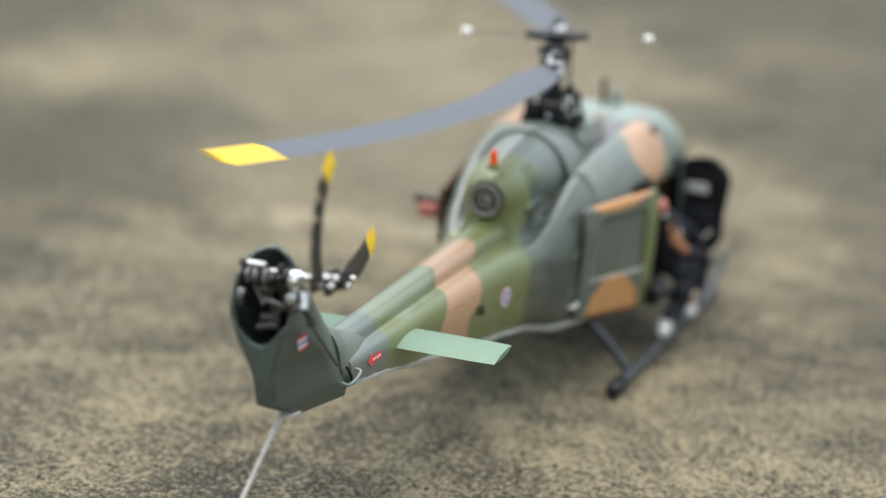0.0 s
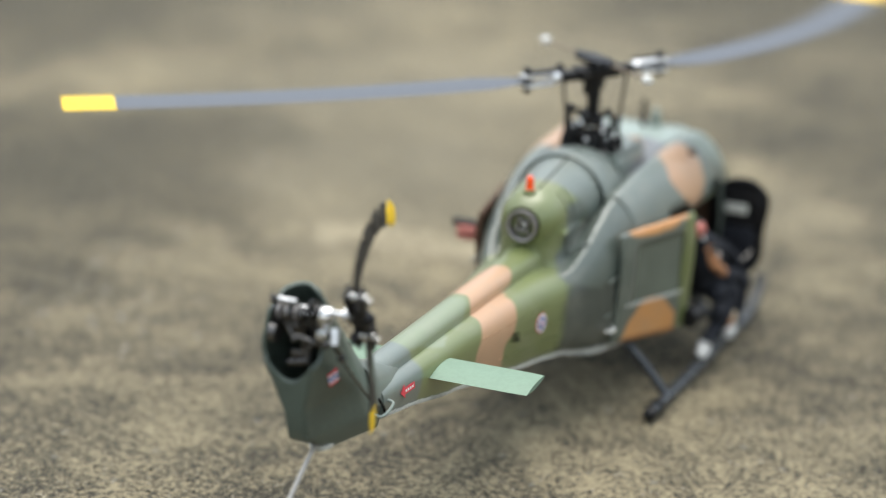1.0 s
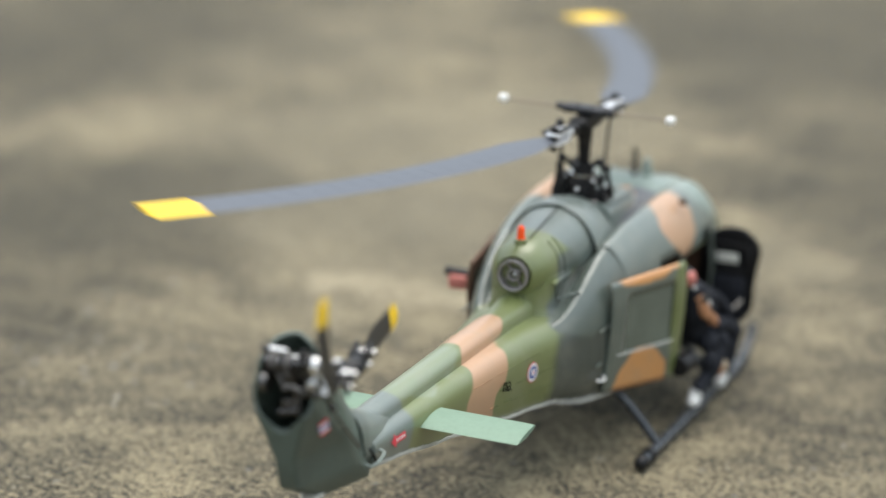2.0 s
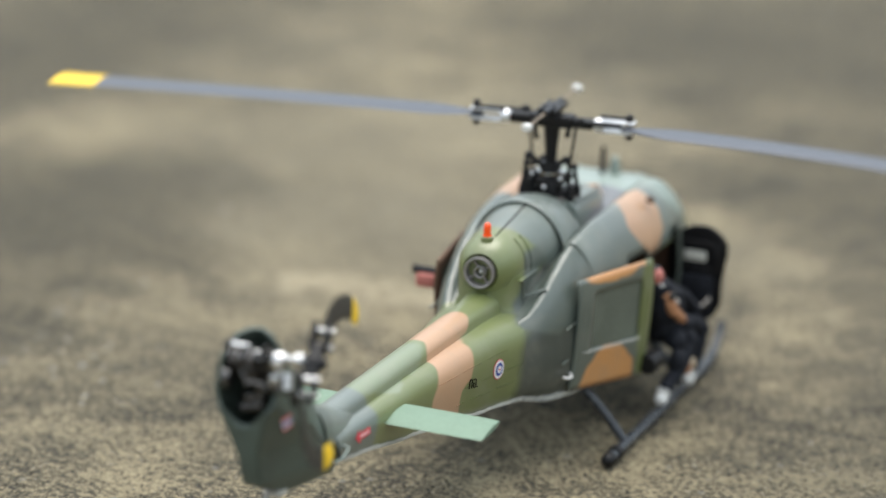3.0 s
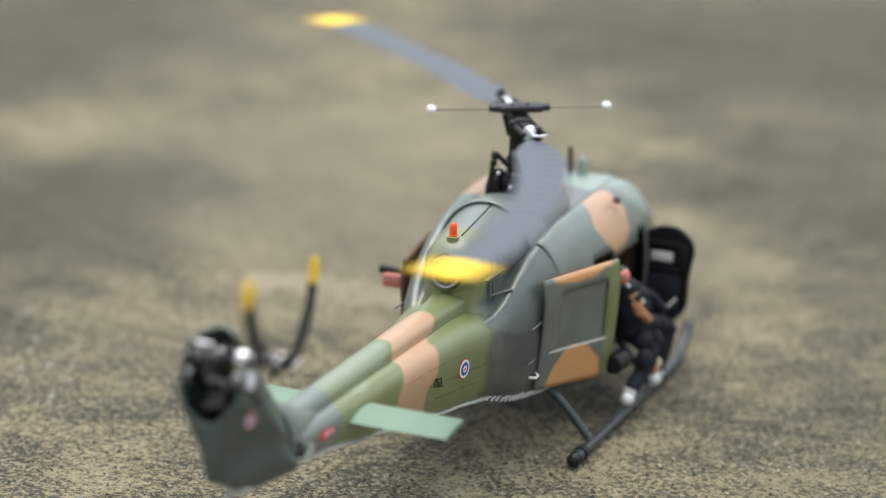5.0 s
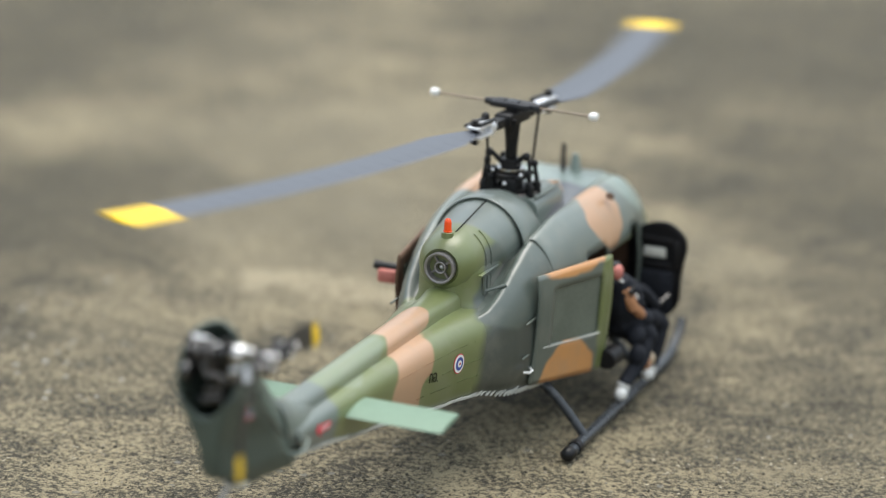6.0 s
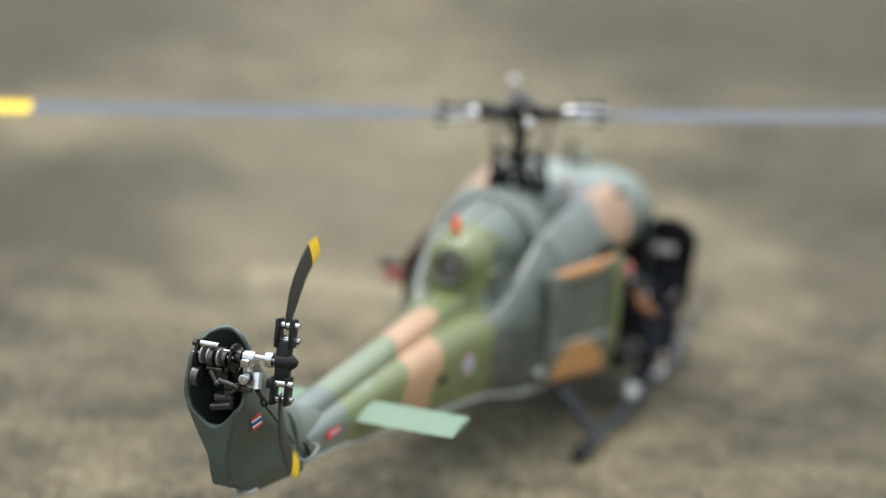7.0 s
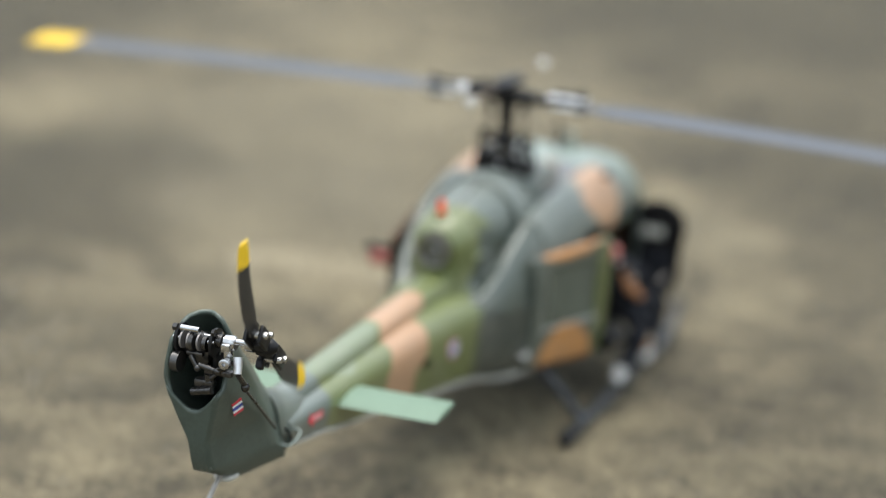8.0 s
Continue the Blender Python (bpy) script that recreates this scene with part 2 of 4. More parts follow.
# ---- mesh helpers ----
def part(name, bm, material, parent, label="", smooth=True):
    """Links a bmesh as one mesh object under a thing or a part; material may be a list."""
    me = bpy.data.meshes.new(name)
    bmesh.ops.recalc_face_normals(bm, faces=bm.faces)
    for f in bm.faces:
        f.smooth = smooth
    bm.to_mesh(me)
    bm.free()
    for m in material if isinstance(material, list) else [material]:
        me.materials.append(m)
    if smooth:
        me.set_sharp_from_angle(angle=radians(38))
    ob = new(name, me)
    ob.parent = parent
    return tagged(ob, label)


def thing(name, label, category, m=None):
    ob = new(name)
    ob.empty_display_size = 0.02
    if m:
        ob.matrix_world = m
    return tagged(ob, label, category)


def loft(bm, rings, caps=True, closed=True, mat=0):
    """Skins rings of points, all of one length."""
    vs = [[bm.verts.new(p) for p in r] for r in rings]
    for r, s in zip(vs, vs[1:]):
        n = len(r)
        for i in range(n if closed else n - 1):
            j = (i + 1) % n
            bm.faces.new((r[i], r[j], s[j], s[i])).material_index = mat
    if caps and closed:
        bm.faces.new(vs[0]).material_index = mat
        bm.faces.new(vs[-1]).material_index = mat
    return vs


def box(bm, centre, size, bevel=0.0, m=None, mat=0):
    """A bevelled box; m turns it before it goes to its centre."""
    tmp = bmesh.new()
    bmesh.ops.create_cube(tmp, size=1.0, matrix=Matrix.Diagonal((*size, 1)))
    if bevel:
        bmesh.ops.bevel(tmp, geom=tmp.edges[:], offset=bevel, segments=2, affect="EDGES", profile=0.5)
    bmesh.ops.transform(tmp, matrix=Matrix.Translation(centre) @ (m or Matrix()), verts=tmp.verts)
    add(bm, tmp, mat)


def add(bm, tmp, mat=0):
    for f in tmp.faces:
        f.material_index = mat
    me = bpy.data.meshes.new("tmp")
    tmp.to_mesh(me)
    tmp.free()
    bm.from_mesh(me)
    bpy.data.meshes.remove(me)


def tube(bm, points, radius, sides=12, mat=0):
    """A round bar along points; radius may be a list."""
    pts = [Vector(p) for p in points]
    rs = radius if isinstance(radius, (list, tuple)) else [radius] * len(pts)
    side = None
    rings = []
    for i, p in enumerate(pts):
        d = (pts[min(i + 1, len(pts) - 1)] - pts[max(i - 1, 0)]).normalized()
        if side is None:
            side = d.orthogonal().normalized()
        side = (side - d * side.dot(d)).normalized()
        up = d.cross(side)
        rings.append([p + rs[i] * (side * math.cos(k * math.tau / sides) + up * math.sin(k * math.tau / sides)) for k in range(sides)])
    loft(bm, rings, mat=mat)


def turned(bm, profile, origin, axis, sides=32, mat=0):
    """A turned solid: (along, radius) pairs about an axis."""
    d = Vector(axis).normalized()
    s = d.orthogonal().normalized()
    u = d.cross(s)
    o = Vector(origin)
    loft(bm, [[o + d * h + max(r, 1e-5) * (s * math.cos(k * math.tau / sides) + u * math.sin(k * math.tau / sides)) for k in range(sides)] for h, r in profile], mat=mat)


def ball(bm, centre, radii, mat=0, seg=14):
    tmp = bmesh.new()
    bmesh.ops.create_uvsphere(tmp, u_segments=seg, v_segments=seg // 2 + 2, radius=1.0, matrix=Matrix.Translation(centre) @ Matrix.Diagonal((*radii, 1)))
    add(bm, tmp, mat)


def spline(points, n):
    """A smooth run of n points through the given ones (Catmull-Rom)."""
    p = [Vector(q) for q in points]
    out = []
    for k in range(n):
        u = k / (n - 1) * (len(p) - 1)
        i = min(int(u), len(p) - 2)
        f = u - i
        a, b, c, d = p[max(i - 1, 0)], p[i], p[i + 1], p[min(i + 2, len(p) - 1)]
        out.append(0.5 * ((2 * b) + (c - a) * f + (2 * a - 5 * b + 4 * c - d) * f * f + (3 * b - a - 3 * c + d) * f ** 3))
    return out


def lerp(table, y):
    """Rows of (y, values...) read at y."""
    if y <= table[0][0]:
        return table[0][1:]
    for a, b in zip(table, table[1:]):
        if y <= b[0]:
            f = (y - a[0]) / (b[0] - a[0])
            f = f * f * (3 - 2 * f) * 0.35 + f * 0.65
            return tuple(p + (q - p) * f for p, q in zip(a[1:], b[1:]))
    return table[-1][1:]


# ---- ground ----
bm = bmesh.new()
bmesh.ops.create_grid(bm, x_segments=2, y_segments=2, size=400)
ground = part("ground", bm, M_GROUND, None, "old sandy concrete with dark moss stains and grit")
tagged(ground, category="ground", kind="structure")



def stone(bm, at, r, flat=0.4):
    tmp = bmesh.new()
    bmesh.ops.create_icosphere(tmp, subdivisions=1, radius=r)
    for v in tmp.verts:
        v.co *= random.uniform(0.7, 1.2)
        v.co.z *= flat
    bmesh.ops.transform(tmp, matrix=Matrix.Translation(at) @ Matrix.Rotation(random.uniform(0, 6.3), 4, "Z"), verts=tmp.verts)
    return tmp


def build_grit():
    """Loose grit on the concrete: fine grains as one sheet, and single pale stones."""
    ico = bmesh.new()
    bmesh.ops.create_icosphere(ico, subdivisions=1, radius=1.0)
    shape = np.array([v.co[:] for v in ico.verts])
    tris = np.array([[v.index for v in f.verts] for f in ico.faces])
    ico.free()
    rng = np.random.default_rng(7)
    verts, faces = [], []
    for i in range(42000):
        x, y = rng.uniform(-0.5, 0.42), rng.uniform(-0.44, 0.34)
        if noise.noise((x * 16, y * 16, 0)) + 0.5 * noise.noise((x * 60, y * 60, 3)) < rng.uniform(-0.6, 0.35):
            continue
        r = 0.0004 + 0.0013 * rng.random() ** 4
        v = shape * rng.uniform(0.65, 1.25, (len(shape), 1)) * r
        v[:, 2] = v[:, 2] * 0.7 + r * 0.3
        faces.append(tris + len(verts) * len(shape))
        verts.append(v + (x, y, 0))
    me = bpy.data.meshes.new("grit")
    me.from_pydata(np.concatenate(verts).tolist(), [], np.concatenate(faces).tolist())
    me.materials.append(M_GRIT)
    tagged(new("grit", me), "loose sandy grit scattered over the concrete", "grit", kind="stuff")
    for x, y, r in PEBBLES:
        tmp = stone(None, (0, 0, 0), r)
        ob = part("pebble", tmp, M_PEBBLE, None, "pale chipped pebble lying on the concrete")
        ob.location = (x, y, r * 0.2)
        tagged(ob, category="pebble", group="pale pebbles on the concrete")


PEBBLES = [(-0.388, 0.115, 0.0032), (-0.33, -0.075, 0.0034), (-0.315, -0.07, 0.0024), (-0.345, -0.09, 0.0028), (-0.30, -0.095, 0.0022), (-0.37, -0.03, 0.0024), (-0.36, -0.055, 0.0018),
           (-0.43, 0.33, 0.0040), (-0.29, -0.14, 0.0020), (-0.335, -0.105, 0.0020), (0.19, 0.02, 0.0018), (0.24, 0.05, 0.0016), (-0.41, 0.02, 0.0028), (-0.26, -0.12, 0.0018)]
random.seed(11)
PEBBLES += [(random.uniform(-0.43, -0.22), random.uniform(-0.15, 0.07), random.uniform(0.0010, 0.0024)) for _ in range(34)]
build_grit()

# ---- helicopter: nose along +y, starboard along +x, mast over the origin ----
heli = thing("model_helicopter", "model helicopter in green, grey and tan camouflage on concrete", "helicopter")

# cabin: y, half width, bottom, shoulder height, deck height, deck half width, shoulder x
CABIN = [
    (-0.138, 0.0290, 0.0525, 0.096, 0.095, 0.016, 0.019),
    (-0.122, 0.0355, 0.0500, 0.1035, 0.102, 0.020, 0.026),
    (-0.113, 0.0402, 0.0475, 0.1070, 0.1055, 0.024, 0.0315),
    (-0.105, 0.0440, 0.0450, 0.1130, 0.1095, 0.0255, 0.0345),
    (-0.096, 0.0475, 0.0430, 0.1200, 0.1135, 0.0265, 0.0362),
    (-0.083, 0.0515, 0.0415, 0.1290, 0.1195, 0.027, 0.0372),
    (-0.066, 0.0555, 0.040, 0.1385, 0.1270, 0.0275, 0.0380),
    (-0.050, 0.0585, 0.039, 0.1440, 0.1315, 0.028, 0.0387),
    (-0.02, 0.0625, 0.038, 0.1490, 0.135, 0.0285, 0.040),
    (0.03, 0.067, 0.036, 0.1508, 0.140, 0.029, 0.042),
    (0.07, 0.068, 0.036, 0.151, 0.1425, 0.028, 0.043),
    (0.10, 0.067, 0.037, 0.149, 0.146, 0.026, 0.042),
    (0.12, 0.065, 0.038, 0.143, 0.145, 0.026, 0.040),
    (0.14, 0.060, 0.040, 0.126, 0.129, 0.024, 0.038),
    (0.165, 0.052, 0.043, 0.098, 0.102, 0.02, 0.032),
    (0.185, 0.038, 0.049, 0.085, 0.088, 0.014, 0.024),
    (0.197, 0.016, 0.058, 0.074, 0.075, 0.006, 0.01),
]


def cabin_half(y):
    w, zb, zt, zd, xd, xs = lerp(CABIN, y)
    h = zt - zb
    pts = [(0, zd), (xd * 0.6, zd), (xd * 0.95, zd + 0.0006), (xd + 0.25 * (xs - xd), zd + 0.3 * (zt - zd)), (xd + 0.60 * (xs - xd), zd + 0.80 * (zt - zd)),
           (xs, zt), (xs + 0.24 * (w - xs), zt - 0.03 * h), (xs + 0.58 * (w - xs), zt - 0.115 * h), (xs + 0.85 * (w - xs), zt - 0.25 * h), (w * 0.985, zt - 0.4 * h),
           (w, zt - 0.54 * h), (w * 0.99, zt - 0.68 * h), (w * 0.955, zt - 0.82 * h), (w * 0.87, zt - 0.93 * h), (w * 0.72, zb + 0.015 * h), (w * 0.4, zb), (0, zb)]
    return [(p.x, p.y) for p in spline([(x, z, 0) for x, z in pts], 46)]


def cabin_ring(y):
    half = cabin_half(y)
    right = [(x, y, z) for x, z in half]
    # the shell is a little slimmer at its port rear quarter
    slim = 1 - 0.13 * max(0.0, min(1.0, (0.03 - y) / 0.09))
    return right + [(-x * slim, y, z) for x, z in reversed(half[1:-1])]


def build_cabin():
    bm = bmesh.new()
    ys = [-0.138 + i * 0.335 / 96 for i in range(97)]
    loft(bm, [cabin_ring(y) for y in ys])
    # the doorways stand open on both sides
    gone = []
    for f in bm.faces:
        c = f.calc_center_median()
        if len(f.verts) == 4 and -0.005 < c.y < 0.092 and 0.052 < c.z < 0.116 and abs(c.x) > 0.05:
            gone.append(f)
    bmesh.ops.delete(bm, geom=gone, context="FACES")
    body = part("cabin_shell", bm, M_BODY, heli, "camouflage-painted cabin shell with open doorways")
    skin = body.modifiers.new("thickness", "SOLIDIFY")
    skin.thickness, skin.offset = 0.002, -1
    bm = bmesh.new()
    tmp = bmesh.new()
    bmesh.ops.create_cube(tmp, size=1.0, matrix=Matrix.Translation((0, 0.048, 0.083)) @ Matrix.Diagonal((0.112, 0.11, 0.066, 1)))
    bmesh.ops.delete(tmp, geom=[f for f in tmp.faces if abs(f.normal.x) > 0.9], context="FACES")
    add(bm, tmp)
    box(bm, (0, 0.03, 0.07), (0.09, 0.03, 0.035), 0.003)
    box(bm, (0, 0.048, 0.083), (0.012, 0.105, 0.062), 0.003)
    part("cabin_interior", bm, M_BROWN, heli, "dark brown cabin lining", smooth=False)
    # belly seam with dried sealant, one leaning bead after another
    bm = bmesh.new()
    for i in range(30):
        y = -0.128 + i * 0.0041
        w, zb = lerp(CABIN, y)[:2]
        for s in (1, -1):
            h = 0.0022 + 0.0009 * math.sin(i * 2.3) + 0.0006 * math.sin(i * 5.1)
            p = Vector((s * w * 0.865, y, zb + 0.0035))
            tube(bm, [p + Vector((-s * 0.001, -0.0012, -0.002)), p + Vector((0, 0.0004, 0)), p + Vector((s * 0.0016, 0.0026, h * 0.6)), p + Vector((s * 0.0024, 0.0038, h))], [0.0007, 0.0010, 0.0006, 0.0002], 6)
    tagged(part("sealant_bead", bm, M_GLUE, heli, "white dried sealant along the belly seam"), kind="stuff")
    # panel lips across the shoulder fairings
    for y in (-0.056,):
        bm = bmesh.new()
        for s in (1,):
            half = [p for p in cabin_half(y) if p[0] > 0.036 and p[1] > 0.118]
            tube(bm, [(x + 0.0002, y + 0.25 * (x - 0.045), z + 0.0002) for x, z in half], 0.0008, 6)
        part("panel_lip", bm, M_BODY, heli)


BOOM = [  # y, half width, bottom, shoulder top
    (-0.362, 0.0155, 0.0895, 0.1095),
    (-0.334, 0.0170, 0.0855, 0.1095),
    (-0.27, 0.0205, 0.0740, 0.1095),
    (-0.208, 0.0240, 0.0625, 0.1090),
    (-0.16, 0.0275, 0.0550, 0.1085),
    (-0.12, 0.0345, 0.0500, 0.1080),
    (-0.09, 0.0430, 0.0460, 0.1080),
]


def boom_half(y):
    w, zb, zt = lerp(BOOM, y)
    h = zt - zb
    pts = [(0, zt), (w * 0.45, zt - 0.004 * h), (w * 0.74, zt - 0.05 * h), (w * 0.93, zt - 0.17 * h), (w, zt - 0.34 * h), (w * 0.99, zt - 0.55 * h),
           (w * 0.93, zt - 0.78 * h), (w * 0.84, zb + 0.06 * h), (w * 0.6, zb), (0, zb)]
    return [(p.x, p.y) for p in spline([(x, z, 0) for x, z in pts], 24)]


def build_boom():
    bm = bmesh.new()
    rings = []
    for i in range(60):
        y = -0.362 + i * 0.272 / 59
        half = boom_half(y)
        rings.append([(x, y, z) for x, z in half] + [(-x, y, z) for x, z in reversed(half[1:-1])])
    loft(bm, rings)
    part("tail_boom", bm, M_BODY, heli, "tapered tail boom with tan camouflage band")
    # drive-shaft tunnel along the top
    bm = bmesh.new()
    rings = []
    for i in range(30):
        y = -0.375 + i * 0.285 / 29
        grow = max(0.0, (y + 0.15) / 0.05)
        r = 0.0082 + 0.0026 * (y + 0.375) / 0.285 + 0.004 * min(grow, 1) ** 2
        top = 0.1188 + 0.004 * min(grow, 1) ** 2
        ring = []
        for k in range(15):
            a = math.pi * k / 14
            ring.append((r * 1.06 * math.cos(a), y, top - 0.0095 + 0.0095 * math.sin(a) ** 0.8))
        ring += [(-r * 1.15, y, 0.1045), (r * 1.15, y, 0.1045)]
        rings.append(ring)
    loft(bm, rings)
    part("shaft_cover", bm, M_BODY, heli, "rounded drive-shaft cover along the boom")
    # beads of dried sealant along the lower seam
    bm = bmesh.new()
    for i in range(58):
        y = -0.352 + i * 0.0042
        w, zb, zt = lerp(BOOM, y)
        for s in (1, -1):
            h = 0.0013 + 0.0005 * math.sin(i * 1.7)
            p = Vector((s * w * 0.87, y, zb + 0.0022))
            tube(bm, [p + Vector((-s * 0.0012, -0.001, -0.0012)), p + Vector((s * 0.0002, 0.0004, 0.0004)), p + Vector((s * 0.0012, 0.0024, h))], [0.0005, 0.0008, 0.0003], 6)
    tagged(part("sealant_bead", bm, M_GLUE, heli, "white dried sealant along the boom seam"), kind="stuff")
    # rows of rivets on the starboard side
    bm = bmesh.new()
    for row, (f, y0, y1) in enumerate(((0.27, -0.235, -0.135), (0.5, -0.2, -0.11), (0.7, -0.21, -0.1))):
        for i in range(40):
            y = y0 + (y1 - y0) * i / 39
            if (i + row * 3) % 13 > 9:
                continue
            w, zb, zt = lerp(BOOM, y)
            half = boom_half(y)
            z = zt - f * (zt - zb)
            x = min(half[2:-3], key=lambda p: abs(p[1] - z))
            box(bm, (x[0] + 0.0001, y, z), (0.0008, 0.0009, 0.0006))
    tagged(part("rivet_row", bm, M_BODY, heli, "fine rivet lines"), kind="stuff")


def build_fin():
    """Swept hollow fin with its rear upper part cut away."""
    bm = bmesh.new()
    rows = []
    # z, leading y, trailing y, half width
    table = [(0.0885, -0.345, -0.405, 0.0145), (0.0940, -0.347, -0.417, 0.0165), (0.0990, -0.349, -0.4285, 0.0172), (0.1040, -0.352, -0.4380, 0.0170), (0.112, -0.357, -0.4410, 0.0166), (0.125, -0.367, -0.4440, 0.0170),
             (0.140, -0.381, -0.4470, 0.0172), (0.150, -0.390, -0.4490, 0.0170), (0.165, -0.404, -0.4510, 0.0158), (0.178, -0.415, -0.4515, 0.0138), (0.186, -0.421, -0.4500, 0.0116), (0.1905, -0.427, -0.4470, 0.0085)]
    N, LOW, TOP, CUT = 32, 0.0885, 0.1905, 0.1500
    for i in range(49):
        z = LOW + (TOP - LOW) * i / 48
        yl, yt, w = lerp(table, z)
        c = yl - yt
        lip = max(0.0, min(1.0, (z - CUT) / 0.028))
        back = 0.28 + 0.68 * max(0.0, min(1.0, (z - 0.122) / 0.036))
        deep = 0.35 * math.sqrt(lip) + 0.65 * lip
        arch = max(0.0, (z - 0.178) / (TOP - 0.178))
        cut_r, cut_l = (0.0225 * deep - 0.004 * arch) / c, (0.005 * deep + 0.012 * arch) / c
        ring = []
        for k in range(N + 1):
            # starboard from the rear round the nose to port
            s = k / N
            sx = 1 if s <= 0.5 else -1
            u = cut_r + (1 - cut_r) * s * 2 if s <= 0.5 else 1 - (1 - cut_l) * (s * 2 - 1)
            thick = min(1.0, (1 - u) * 2.6) ** 0.5 if u > 0.6 else 1.0
            thick *= min(1.0, back + u * 1.15)
            ring.append((sx * w * thick, yt + c * u, z))
        rows.append(ring)
    vs = [[bm.verts.new(p) for p in r] for r in rows]
    for r, s in zip(vs, vs[1:]):
        for k in range(N):
            bm.faces.new((r[k], r[k + 1], s[k + 1], s[k]))
    bm.faces.new(vs[0])
    # the rear skin ends in a U below the gear
    columns = []
    for k in range(25):
        f = -1 + k / 12
        end = 0.1412 + 0.0120 * abs(f) ** 2.4
        column = []
        for i in range(22):
            z = LOW + (end - LOW) * i / 21
            yl, yt, w = lerp(table, z)
            half = w * min(1.0, 0.28 + 0.68 * max(0.0, min(1.0, (z - 0.122) / 0.036)))
            column.append(bm.verts.new((-f * half, yt, z)))
        columns.append(column)
    for c, d in zip(columns, columns[1:]):
        for i in range(21):
            bm.faces.new((c[i], d[i], d[i + 1], c[i + 1]))
    fin = part("tail_fin", bm, M_FIN, heli, "dark green swept fin, hollow and open at the rear")
    skin = fin.modifiers.new("thickness", "SOLIDIFY")
    skin.thickness, skin.offset = 0.0022, -1
    # dark groove where the fin joins the boom
    for sx in (1, -1):
        bm = bmesh.new()
        tube(bm, [(sx * 0.0150, -0.3585, 0.0925), (sx * 0.0170, -0.365, 0.0995), (sx * 0.0176, -0.373, 0.1075)], 0.0008, 6)
        part("fin_seam", bm, M_INK, heli)
    # saddle that joins fin and boom
    bm = bmesh.new()
    rings = []
    for y, w, zb, zt in ((-0.372, 0.015, 0.088, 0.128), (-0.36, 0.0155, 0.0875, 0.124), (-0.345, 0.0145, 0.09, 0.1185), (-0.33, 0.011, 0.095, 0.1165)):
        rings.append([(w * math.cos(a) * (1 if math.sin(a) < 0 else 0.9), y, (zb + zt) / 2 + (zt - zb) / 2 * math.sin(a)) for a in [k * math.tau / 24 for k in range(24)]])
    loft(bm, rings)
    part("fin_root", bm, M_BODY, heli)
    # sealant patch under the fin and the tail skid wire
    bm = bmesh.new()
    ball(bm, (0.0, -0.4085, 0.0905), (0.0065, 0.0085, 0.0026))
    part("fin_sealant", bm, M_GLUE, heli)
    bm = bmesh.new()
    tube(bm, [(0, -0.405, 0.0985), (0, -0.424, 0.0885), (0, -0.463, 0.0615), (0, -0.492, 0.041), (0, -0.4985, 0.0365)], 0.0013, 10)
    part("tail_skid", bm, M_WIRE, heli, "pale grey wire tail skid")


def build_stabiliser():
    """Horizontal stabiliser, one blade on each side."""
    for s in (1, -1):
        bm = bmesh.new()
        rings = []
        for x in (0.012, 0.03, 0.05, 0.07, 0.0775, 0.0792):
            k = 1.0 if x < 0.0775 else 0.6 if x > 0.078 else 0.92
            ring = []
            for q in range(20):
                a = q * math.tau / 20
                u = math.cos(a)
                th = 0.0026 * k * (1 if u > 0 else (1 - abs(u)) ** 0.6 + 0.12)
                ring.append((s * x, -0.2925 + 0.0143 * u * (1 if k == 1 else 0.97), 0.0985 + th * math.sin(a) + 0.0012 * u))
            rings.append(ring)
        loft(bm, rings)
        part("stabilizer", bm, M_STAB, heli, "plain mint green horizontal stabilizer")


